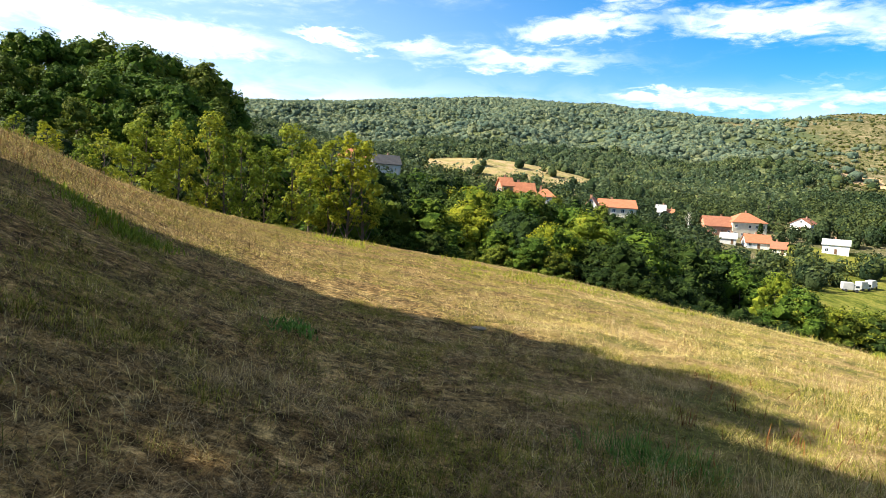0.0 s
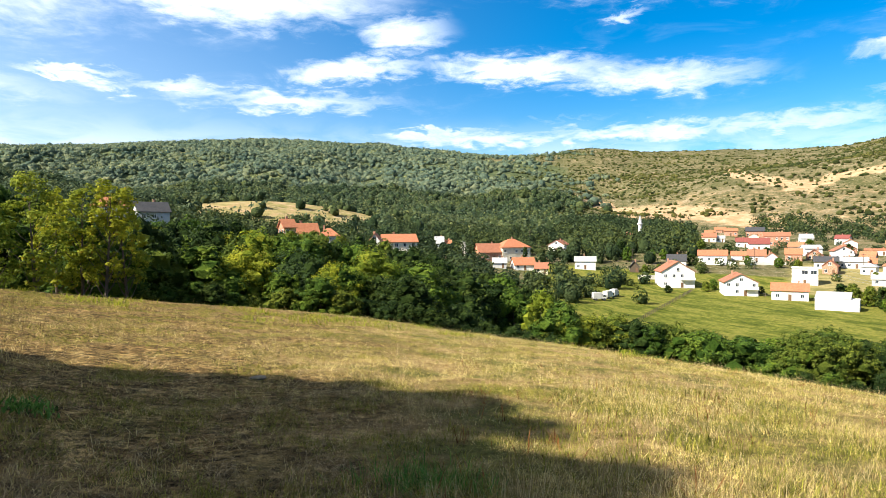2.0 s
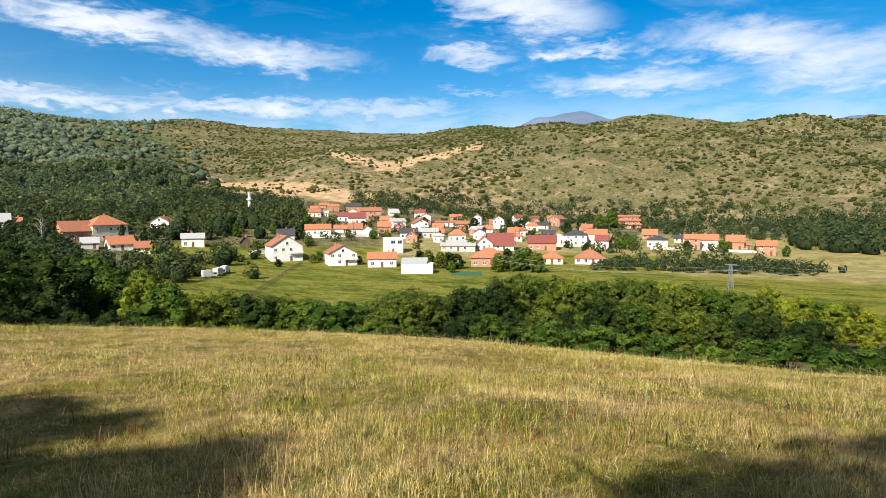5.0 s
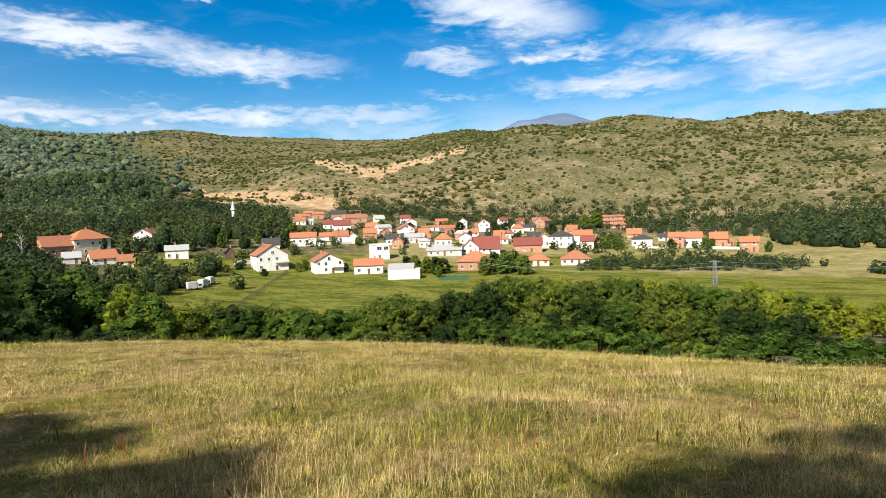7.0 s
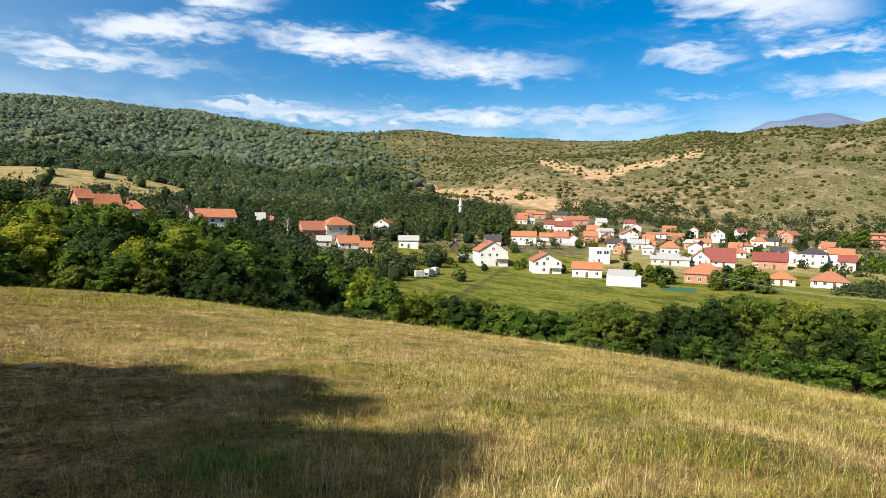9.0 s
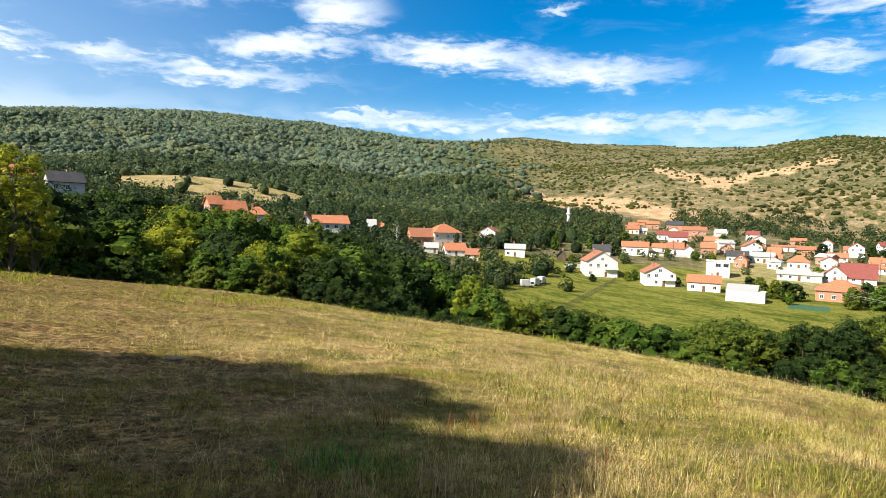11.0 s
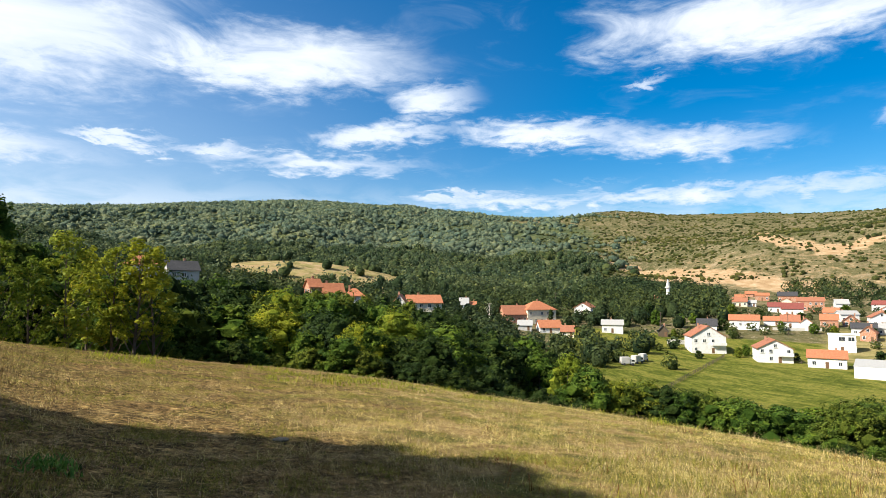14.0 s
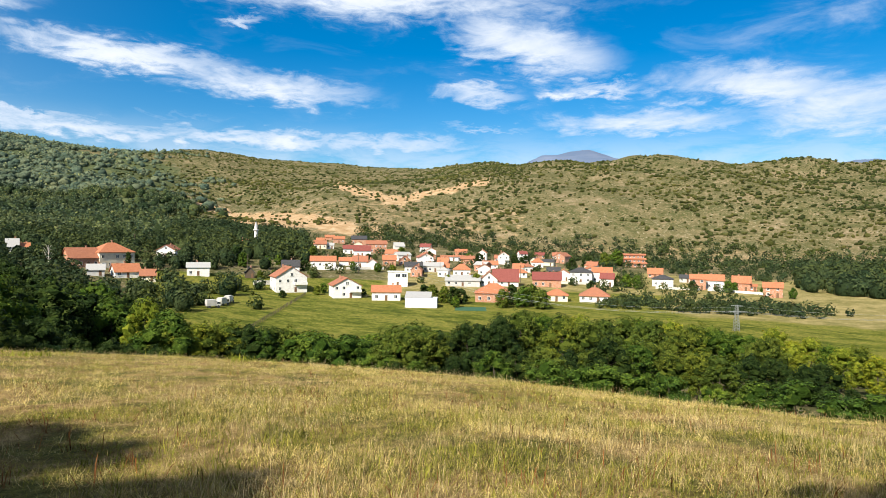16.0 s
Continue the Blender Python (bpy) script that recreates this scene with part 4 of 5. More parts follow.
sow("dry_grass", "golden dry meadow grass with bent stalks", M_GRASS_DRY, 31, RINGS_OF_GRASS, (0.05, 0.20), 0.0019, 0.7, 1.0, lambda x, y: (0.82 - 0.50 * mown(x, y)) * tufts(x, y, 22))
sow("green_grass", "short green grass between the dry stalks", M_GRASS_GREEN, 41, RINGS_OF_GRASS, (0.04, 0.15), 0.0022, 0.8, 1.0, lambda x, y: (1.0 - 0.75 * mown(x, y)) * tufts(x, y, 23))
sow("straw_litter", "pale cut straw lying on the mown ground", M_STRAW, 51, [(2.3, 5.5, 2300, 0.9), (5.5, 9, 1500, 1.3), (9, 20, 520, 1.8)], (0.07, 0.22), 0.0017, 1.1, 0.9, lambda x, y: (0.35 + 0.65 * mown(x, y)) * (0.15 + 0.85 * clumped(x, y, 25, 0.5)), 0.72)
sow("tall_grass", "tall pale seed stalks standing in the meadow", M_STALK, 61, [(2.3, 5.5, 460, 0.8), (5.5, 14, 260, 1.1), (14, 46, 52, 1.7)], (0.16, 0.46), 0.0011, 0.45, 0.5, lambda x, y: (1 - 0.95 * mown(x, y)) * clumped(x, y, 24, 1.3) ** 1.5)
sow("green_tufts", "dark green grass tufts scattered over the meadow", M_GRASS_OLIVE, 71, [(2.3, 5.5, 1900, 1.0), (5.5, 11, 1300, 1.4), (11, 36, 260, 2.2)], (0.05, 0.16), 0.0025, 0.7, 0.9, lambda x, y: smooth_step((lattice(x, y, 27, 0.9, 4) + 0.08) / 0.35) * (0.6 + 0.4 * mown(x, y)))


# ---- the village ----
def plaster_material(name, col, stain=0.10):
    mat, n = material(name)
    p = where(n)
    v = n.noise(p, 0.9, 6, 0.65)
    fine = n.noise(p, 18.0, 4, 0.6)
    lo = tuple(c * (1 - stain * 2.2) for c in col)
    return finish(mat, n, n.ramp(v, [(0.3, lo), (0.55, col)]), 0.88, bump=fine, strength=0.2, dist=0.01)


def brick_material(name):
    mat, n = material(name)
    p = n.add("ShaderNodeTexCoord", 3)
    t = n.add("ShaderNodeTexBrick", 0, {"Vector": n.add("ShaderNodeMapping", 0, {"Vector": p, "Rotation": (radians(90), 0, 0)}), "Scale": 2.2, "Color1": (0.50, 0.21, 0.11, 1), "Color2": (0.40, 0.16, 0.085, 1), "Mortar": (0.42, 0.36, 0.30, 1), "Mortar Size": 0.03})
    c = n.mix(0.5, t, n.ramp(n.noise(where(n), 0.8, 6, 0.7), [(0.3, (0.6, 0.55, 0.5)), (0.7, (1.15, 1.1, 1.05))]), "MULTIPLY")
    return finish(mat, n, c, 0.9)


def tile_material(name, a, b):
    mat, n = material(name)
    p = n.add("ShaderNodeTexCoord", 3)
    rows = n.add("ShaderNodeTexWave", 1, {"Vector": p, "Scale": 1.1, "Distortion": 0.6, "Detail": 2.0}, bands_direction="Z")
    v = n.noise(where(n), 1.6, 6, 0.7)
    c = n.ramp(v, [(0.3, a), (0.7, b)])
    return finish(mat, n, c, 0.75, bump=rows, strength=0.7, dist=0.05)


def plain_material(name, col, rough=0.6, metal=0.0, vary=0.15):
    mat, n = material(name)
    v = n.noise(where(n), 2.0, 5, 0.6)
    return finish(mat, n, n.ramp(v, [(0.3, tuple(c * (1 - vary) for c in col)), (0.7, col)]), rough, metal)


WALLS = {"white": plaster_material("white_plaster", (0.72, 0.71, 0.68)), "cream": plaster_material("cream_plaster", (0.76, 0.68, 0.52)), "brick": brick_material("hollow_brick"),
         "grey": plaster_material("grey_plaster", (0.50, 0.49, 0.47)), "wood": plain_material("dark_boards", (0.10, 0.075, 0.05), 0.85)}
ROOFS = {"orange": tile_material("orange_tile", (0.30, 0.105, 0.050), (0.46, 0.19, 0.098)), "brown": tile_material("brown_tile", (0.24, 0.095, 0.055), (0.38, 0.16, 0.09)),
         "red": tile_material("dark_red_tile", (0.15, 0.04, 0.035), (0.25, 0.075, 0.06)), "slate": tile_material("dark_slate", (0.03, 0.032, 0.036), (0.07, 0.07, 0.075)),
         "tin": plain_material("grey_sheet_roof", (0.46, 0.46, 0.45), 0.5, 0.2), "white": WALLS["white"]}
M_GLASS = finish(*material("window_glass"), (0.03, 0.04, 0.05), 0.08, spec=0.6)
M_FRAME = plain_material("white_frame", (0.75, 0.75, 0.73), 0.5)
M_DOOR = plain_material("brown_door", (0.16, 0.09, 0.05), 0.6)
M_CHIMNEY = plain_material("chimney_brick", (0.42, 0.23, 0.15), 0.9)
M_CONCRETE = plaster_material("pale_concrete", (0.55, 0.53, 0.48))
M_STEEL = plain_material("galvanised_steel", (0.42, 0.44, 0.45), 0.45, 0.7)


def box(bm, x0, x1, y0, y1, z0, z1):
    v = [bm.verts.new(p) for p in ((x0, y0, z0), (x1, y0, z0), (x1, y1, z0), (x0, y1, z0), (x0, y0, z1), (x1, y0, z1), (x1, y1, z1), (x0, y1, z1))]
    for f in ((3, 2, 1, 0), (4, 5, 6, 7), (0, 1, 5, 4), (1, 2, 6, 5), (2, 3, 7, 6), (3, 0, 4, 7)):
        bm.faces.new([v[k] for k in f])


def slab(bm, a, b, c, d, thick):
    """A roof plane through four corners, with thickness."""
    lo = [bm.verts.new(p) for p in (a, b, c, d)]
    hi = [bm.verts.new((p[0], p[1], p[2] + thick)) for p in (a, b, c, d)]
    bm.faces.new(lo[::-1])
    bm.faces.new(hi)
    for k in range(4):
        bm.faces.new((lo[k], lo[(k + 1) % 4], hi[(k + 1) % 4], hi[k]))


def window_meshes(w, h):
    bm = bmesh.new()
    t = 0.10
    for x0, x1, z0, z1 in ((-w / 2, w / 2, 0, t), (-w / 2, w / 2, h - t, h), (-w / 2, -w / 2 + t, t, h - t), (w / 2 - t, w / 2, t, h - t), (-0.04, 0.04, t, h - t)):
        box(bm, x0, x1, -0.07, 0.03, z0, z1)
    box(bm, -w / 2 - 0.1, w / 2 + 0.1, -0.16, -0.07, -0.08, -0.004)
    f = bpy.data.meshes.new("window")
    bm.to_mesh(f)
    bm.free()
    f.materials.append(M_FRAME)
    bm = bmesh.new()
    box(bm, -w / 2 + t, w / 2 - t, -0.035, 0.02, t, h - t)
    g = bpy.data.meshes.new("pane")
    bm.to_mesh(g)
    bm.free()
    g.materials.append(M_GLASS)
    return f, g


WIN = window_meshes(1.2, 1.35)
WIN_BIG = window_meshes(2.2, 1.7)


def add_window(root, m, big=False):
    f, g = WIN_BIG if big else WIN
    w = new("window", f)
    w.parent = root
    w.matrix_basis = m
    p = new("pane", g)
    p.parent = w


def make_house(az, r, w, he, hr, style, wall, roof, turn, seed, label="", balcony=False):
    """A house on the ground at a bearing and distance: walls w wide and he high to the eaves, roof hr high (g: gable to the front, s: ridge along, h: hipped, f: flat)."""
    rng = random.Random(seed)
    x, y = polar(az, r)
    root = new("house")
    names = {"white": "white plastered", "cream": "cream plastered", "brick": "bare brick", "grey": "grey plastered", "wood": "dark timber"}
    tops = {"orange": "an orange tiled roof", "brown": "a brown tiled roof", "red": "a dark red tiled roof", "slate": "a dark slate roof", "tin": "a grey sheet roof", "white": "a flat roof"}
    size = "two-storey" if he > 4.4 else "low"
    tagged(root, label or f"{size} {names[wall]} village house with {tops[roof]}", "house", "houses of the village")
    he = max(he, 2.5)
    d = min(max(w * (1.05 if style == "g" else 0.8), 5.0), 12.0)
    root.matrix_world = Matrix.Translation((float(x), float(y), float(height(x, y)))) @ Matrix.Rotation(radians(-az + turn), 4, "Z") @ Matrix.Translation((0, d * 0.35, 0))
    hw, hd, o = w / 2, d / 2, 0.45
    bm = bmesh.new()
    box(bm, -hw, hw, -hd, hd, -3.0, he)
    if style == "g":
        for s in (-hd, hd):
            a = [bm.verts.new(p) for p in ((-hw, s * 0.999, he), (hw, s * 0.999, he), (0, s * 0.999, he + hr))]
            bm.faces.new(a if s < 0 else a[::-1])
    elif style == "s":
        for s in (-hw, hw):
            a = [bm.verts.new(p) for p in ((s * 0.999, hd, he), (s * 0.999, -hd, he), (s * 0.999, 0, he + hr))]
            bm.faces.new(a if s < 0 else a[::-1])
    part("wall", bm, WALLS[wall], root)
    bm = bmesh.new()
    t = 0.22
    if style == "g":
        k = hr / hw
        slab(bm, (-hw - o, -hd - o, he - o * k), (0, -hd - o, he + hr), (0, hd + o, he + hr), (-hw - o, hd + o, he - o * k), t)
        slab(bm, (0, -hd - o, he + hr), (hw + o, -hd - o, he - o * k), (hw + o, hd + o, he - o * k), (0, hd + o, he + hr), t)
    elif style == "s":
        k = hr / hd
        slab(bm, (-hw - o, -hd - o, he - o * k), (hw + o, -hd - o, he - o * k), (hw + o, 0, he + hr), (-hw - o, 0, he + hr), t)
        slab(bm, (-hw - o, 0, he + hr), (hw + o, 0, he + hr), (hw + o, hd + o, he - o * k), (-hw - o, hd + o, he - o * k), t)
    elif style == "h":
        q = max(hw - hd, 0.3)
        lo = [(-hw - o, -hd - o, he - 0.15), (hw + o, -hd - o, he - 0.15), (hw + o, hd + o, he - 0.15), (-hw - o, hd + o, he - 0.15)]
        b = [bm.verts.new(p) for p in lo]
        e = [bm.verts.new((p[0], p[1], p[2] + t)) for p in lo]
        a, c = bm.verts.new((-q, 0, he + hr)), bm.verts.new((q, 0, he + hr))
        bm.faces.new(b[::-1])
        for j in range(4):
            bm.faces.new((b[j], b[(j + 1) % 4], e[(j + 1) % 4], e[j]))
        bm.faces.new((e[0], e[1], c, a))
        bm.faces.new((e[1], e[2], c))
        bm.faces.new((e[2], e[3], a, c))
        bm.faces.new((e[3], e[0], a))
    else:
        box(bm, -hw - 0.2, hw + 0.2, -hd - 0.2, hd + 0.2, he + 0.003, he + 0.35)
    top = part("roof", bm, ROOFS[roof], root)
    if style != "f":
        bm = bmesh.new()
        cx = rng.uniform(-0.5, 0.5) * hw
        box(bm, cx - 0.3, cx + 0.3, 0.3, 0.9, he + hr * 0.4, he + hr + 0.8)
        box(bm, cx - 0.38, cx + 0.38, 0.22, 0.98, he + hr + 0.802, he + hr + 0.95)
        part("chimney", bm, M_CHIMNEY, top)
    floors = max(1, round(he / 3.0))
    cols = max(2, round(w / 3.2))
    for f in range(floors):
        z = f * he / floors + 0.9
        for c in range(cols):
            xx = -hw + (c + 0.5) * w / cols
            if f == 0 and c == cols // 2:
                bm = bmesh.new()
                box(bm, xx - 0.5, xx + 0.5, -hd - 0.06, -hd + 0.02, 0.02, 2.1)
                part("door", bm, M_DOOR, root)
                continue
            if rng.random() < (0.6 if style == "g" else 0.8):
                add_window(root, Matrix.Translation((xx, -hd, z)), style == "f")
        for c in range(2):
            if rng.random() < 0.8:
                add_window(root, Matrix.Translation((-hw, -hd + (c + 0.5) * d / 2, z)) @ Matrix.Rotation(radians(-90), 4, "Z"))
            if rng.random() < 0.6:
                add_window(root, Matrix.Translation((hw, -hd + (c + 0.5) * d / 2, z)) @ Matrix.Rotation(radians(90), 4, "Z"))
    if style == "g" and hr > 2.4:
        add_window(root, Matrix.Translation((0, -hd, he + 0.3)))
    if balcony or (floors > 1 and rng.random() < 0.4 and style != "f"):
        bm = bmesh.new()
        z = he / floors + 0.05
        x0 = hw * 0.15
        box(bm, x0, hw, -hd - 1.3, -hd - 0.003, z - 0.18, z)
        box(bm, x0, hw, -hd - 1.3, -hd - 1.2, z + 0.003, z + 0.9)
        box(bm, x0, x0 + 0.1, -hd - 1.197, -hd - 0.003, z + 0.003, z + 0.9)
        part("balcony", bm, WALLS["white"], root)
    return root


FIELD_SIDE = [
    (40.11, 269.8, 13.0, 6.5, 4.1, "g", "white", "brown", 14),
    (40.08, 326.9, 8.7, 2.0, 2.9, "s", "white", "slate", 0),
    (45.08, 252.9, 11.3, 5.0, 3.0, "g", "white", "brown", 10),
    (48.69, 244.7, 11.1, 3.4, 2.2, "s", "white", "orange", 0),
    (49.72, 290.0, 9.2, 6.6, 0.3, "f", "white", "white", 0),
    (42.93, 345.3, 13.6, 3.4, 2.5, "s", "white", "orange", 0),
    (44.98, 356.5, 7.6, 2.6, 1.9, "s", "white", "orange", 0),
    (46.26, 352.9, 8.2, 3.2, 2.9, "s", "white", "brown", 0),
    (47.36, 344.5, 5.3, 3.7, 2.2, "g", "white", "orange", 0),
    (48.92, 364.4, 7.6, 3.6, 2.6, "s", "brick", "orange", 0),
    (50.35, 372.3, 7.4, 2.4, 3.0, "g", "brick", "brown", 0),
    (51.15, 339.2, 9.6, 3.4, 2.2, "s", "white", "slate", 0),
]
MIDDLE_LANE = [
    (54.84, 415.6, 17.4, 2.7, 0.8, "s", "white", "orange", 0),
    (55.5, 466.2, 8.9, 3.4, 1.7, "s", "brick", "orange", 0),
    (52.92, 346.5, 11.7, 3.2, 1.9, "s", "grey", "tin", 0),
    (53.97, 350.9, 5.4, 2.2, 1.9, "s", "white", "orange", 0),
    (55.62, 335.4, 9.2, 3.4, 3.1, "h", "white", "orange", 0),
    (57.68, 343.9, 6.6, 4.1, 1.9, "g", "white", "brown", 0),
    (58.23, 381.3, 9.0, 2.1, 2.1, "s", "white", "orange", 0),
    (55.71, 297.1, 16.3, 2.7, 2.2, "s", "grey", "tin", 0),
    (58.12, 302.3, 8.3, 3.0, 3.6, "g", "white", "brown", 0),
    (59.65, 303.5, 12.4, 1.7, 5.5, "s", "white", "red", 0),
    (58.56, 245.6, 14.1, 3.6, 3.6, "h", "brick", "orange", 0),
    (60.69, 343.3, 10.8, 1.9, 2.8, "h", "white", "orange", 0),
]
LOWER_LANE = [
    (63.39, 306.7, 13.7, 3.6, 3.3, "s", "brick", "red", 0),
    (62.49, 409.4, 7.7, 3.3, 2.6, "h", "white", "orange", 0),
    (62.7, 535.2, 8.1, 2.9, 1.9, "s", "brick", "red", 0),
    (59.42, 416.4, 7.5, 5.7, 2.6, "g", "white", "brown", 0),
    (63.97, 364.6, 7.4, 2.3, 2.0, "s", "grey", "slate", 0),
    (64.86, 336.0, 6.5, 3.9, 2.1, "g", "white", "orange", 0),
    (64.29, 256.4, 8.9, 1.9, 2.3, "h", "cream", "orange", 0),
    (66.4, 330.1, 11.2, 5.6, 2.4, "h", "white", "slate", 0),
    (68.24, 339.2, 10.2, 5.4, 2.4, "s", "white", "orange", 0),
    (72.74, 384.2, 8.2, 1.6, 3.0, "s", "brick", "orange", 0),
    (73.38, 335.4, 10.1, 3.8, 2.0, "h", "white", "slate", 0),
    (75.18, 365.5, 5.5, 1.6, 1.6, "s", "grey", "slate", 0),
]
EAST_END = [
    (76.21, 329.2, 7.2, 5.3, 2.0, "s", "brick", "orange", 0),
    (77.55, 337.7, 8.3, 4.3, 2.6, "s", "white", "orange", 0),
    (79.56, 332.2, 7.9, 4.1, 3.0, "s", "brick", "orange", 0),
    (80.45, 333.9, 3.0, 1.9, 0.8, "s", "brick", "orange", 0),
    (81.88, 309.6, 7.6, 4.5, 2.0, "s", "brick", "orange", 0),
    (67.63, 258.4, 11.6, 2.3, 3.2, "h", "white", "brown", 0),
    (26.04, 307.6, 15.0, 6.7, 4.2, "h", "cream", "orange", 25),
    (23.78, 302.9, 11.7, 4.0, 4.0, "s", "brick", "brown", 20),
    (26.91, 284.8, 9.7, 1.6, 3.0, "s", "white", "orange", 15),
    (24.65, 283.6, 6.1, 1.6, 2.0, "s", "grey", "tin", 0),
    (28.45, 278.9, 5.6, 1.8, 2.3, "s", "cream", "brown", 0),
    (29.86, 349.1, 9.2, 3.8, 2.6, "g", "white", "brown", -20),
]
WEST_END = [
    (32.35, 298.8, 9.4, 3.8, 2.0, "s", "white", "tin", 0),
    (36.19, 426.7, 8.8, 1.8, 3.3, "h", "white", "orange", 0),
    (37.07, 379.9, 2.8, 1.6, 2.6, "s", "white", "orange", 0),
    (36.58, 300.3, 4.2, 2.4, 2.4, "g", "wood", "slate", 0),
    (19.09, 327.2, 4.4, 1.6, 3.2, "s", "white", "tin", 0),
    (19.77, 328.9, 4.7, 1.6, 1.7, "s", "white", "orange", 0),
    (44.31, 497.5, 8.8, 3.6, 1.8, "s", "brick", "orange", 0),
    (46.12, 502.4, 12.1, 4.1, 2.7, "s", "brick", "slate", 0),
    (47.7, 443.1, 14.7, 6.0, 2.4, "s", "brick", "brown", 0),
    (45.18, 422.9, 7.1, 3.4, 2.3, "s", "white", "red", 0),
    (46.43, 411.2, 11.0, 3.7, 3.3, "s", "white", "red", 0),
    (43.52, 452.1, 5.2, 2.4, 1.6, "s", "white", "tin", 0),
]
UPPER_END = [
    (42.64, 448.9, 8.6, 3.2, 2.4, "s", "cream", "brown", 0),
    (42.7, 488.7, 6.8, 2.6, 1.7, "s", "white", "orange", 0),
    (43.49, 518.5, 7.7, 2.3, 1.8, "s", "brick", "orange", 0),
    (5.53, 187, 3.5, 8.8, 2.2, "s", "brick", "orange", 20),
    (7.13, 195, 6.6, 7.3, 2.8, "s", "cream", "orange", 15),
    (9.02, 202, 6.3, 6.8, 2.5, "h", "white", "orange", 0),
    (13.19, 210, 4.0, 7.1, 2.6, "g", "white", "brown", -10),
    (15.48, 222, 12.0, 8.2, 2.6, "s", "cream", "orange", 10),
    (-5.56, 202, 8.7, 9.2, 2.7, "s", "grey", "slate", 15),
    (-8.79, 195, 9.1, 9.8, 2.8, "h", "white", "orange", 0),
]
HOUSES = FIELD_SIDE + MIDDLE_LANE + LOWER_LANE + EAST_END + WEST_END + UPPER_END
# small houses packed between the lanes
lots = random.Random(61)
for _ in range(900):
    if len(HOUSES) >= 98:
        break
    az, r, w = lots.uniform(43.5, 69.0), lots.uniform(305, 475), lots.uniform(5.5, 9.5)
    hx, hy = polar(az, r)
    if r < 340 and az < 51 or any(math.hypot(hx - polar(h[0], h[1])[0], hy - polar(h[0], h[1])[1]) < (w + h[2]) * 0.62 + 2.0 for h in HOUSES):
        continue
    HOUSES.append((az, r, w, lots.uniform(2.5, 5.2), lots.uniform(1.5, 2.6), lots.choice("ssghg"), lots.choice(["white", "white", "white", "brick", "cream", "grey"]), lots.choice(["orange", "orange", "brown", "brown", "red", "slate", "tin"]), lots.uniform(-35, 35)))

for k, row in enumerate(HOUSES):
    make_house(*row, seed=100 + k, balcony=(k == 0))


def clear_view(x, y, az, r, el):
    """1 where a tree may stand: not in front of, nor inside, a house."""
    ok = np.ones_like(az)
    for h in HOUSES:
        half = math.degrees(h[2] / 2 / h[1]) + 0.7
        front = 8 if h[0] < 19 else 28 if h[1] < 300 else 10
        ok[(np.abs(az - h[0]) < half) & (r > h[1] - front) & (r < h[1] + 16)] = 0
    ok[(az > 32.8) & (az < 37) & (r > 165) & (r < 250)] = 0
    return ok


rng = np.random.default_rng(16)
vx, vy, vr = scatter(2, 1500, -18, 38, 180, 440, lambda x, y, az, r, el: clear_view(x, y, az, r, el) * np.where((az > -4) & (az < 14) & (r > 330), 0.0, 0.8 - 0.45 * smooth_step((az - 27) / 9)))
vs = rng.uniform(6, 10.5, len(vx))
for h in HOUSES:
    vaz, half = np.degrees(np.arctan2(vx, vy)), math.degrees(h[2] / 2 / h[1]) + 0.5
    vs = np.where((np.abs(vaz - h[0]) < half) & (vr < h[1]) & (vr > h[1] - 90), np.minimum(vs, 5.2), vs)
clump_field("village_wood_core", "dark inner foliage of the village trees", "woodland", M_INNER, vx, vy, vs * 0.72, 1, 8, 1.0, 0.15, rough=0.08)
leafy_field("village_wood", "green trees growing between the village houses", "woodland", M_LEAF["valley"], vx, vy, vs, 150, 0.50, 9)
vx, vy, vr = scatter(12, 700, 83.5, 108, 330, 560, lambda x, y, az, r, el: 0.85 * clear_view(x, y, az, r, el))
vs = rng.uniform(6, 12, len(vx))
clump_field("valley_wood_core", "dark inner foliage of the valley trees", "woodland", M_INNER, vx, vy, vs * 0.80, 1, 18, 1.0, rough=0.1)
leafy_field("valley_wood", "dense green wood beside the fields under the hill", "woodland", M_LEAF["valley"], vx, vy, vs, 70, 0.7, 28, 1.0)
vx, vy, vr = scatter(14, 520, 30, 41.5, 365, 560, lambda x, y, az, r, el: clear_view(x, y, az, r, el) * smooth_step((43.5 - az - (r - 365) * 0.010) / 3))
vs = rng.uniform(6.5, 10.5, len(vx))
clump_field("minaret_wood_core", "inner foliage of the wood round the minaret", "woodland", M_INNER, vx, vy, vs * 0.80, 1, 38, 1.1, rough=0.1)
leafy_field("minaret_wood", "tall dark green trees round the minaret", "woodland", M_LEAF["valley"], vx, vy, vs, 90, 0.7, 39, 1.15)
vx, vy, vr = scatter(13, 330, 68, 96, 236, 266, lambda x, y, az, r, el: 0.6 * smooth_step((waves(x, y, 31, 60) + 0.3) / 0.4))
leafy_field("field_hedge", "olive green hedge of bushes between the fields", "hedgerow", M_LEAF["valley"], vx, vy, rng.uniform(2.5, 5.5, len(vx)), 110, 0.36, 19, 0.9)


def at_ground(root, az, r, turn=0.0):
    x, y = polar(az, r)
    root.matrix_world = Matrix.Translation((float(x), float(y), float(height(x, y)))) @ Matrix.Rotation(radians(-az + turn), 4, "Z")
    return root


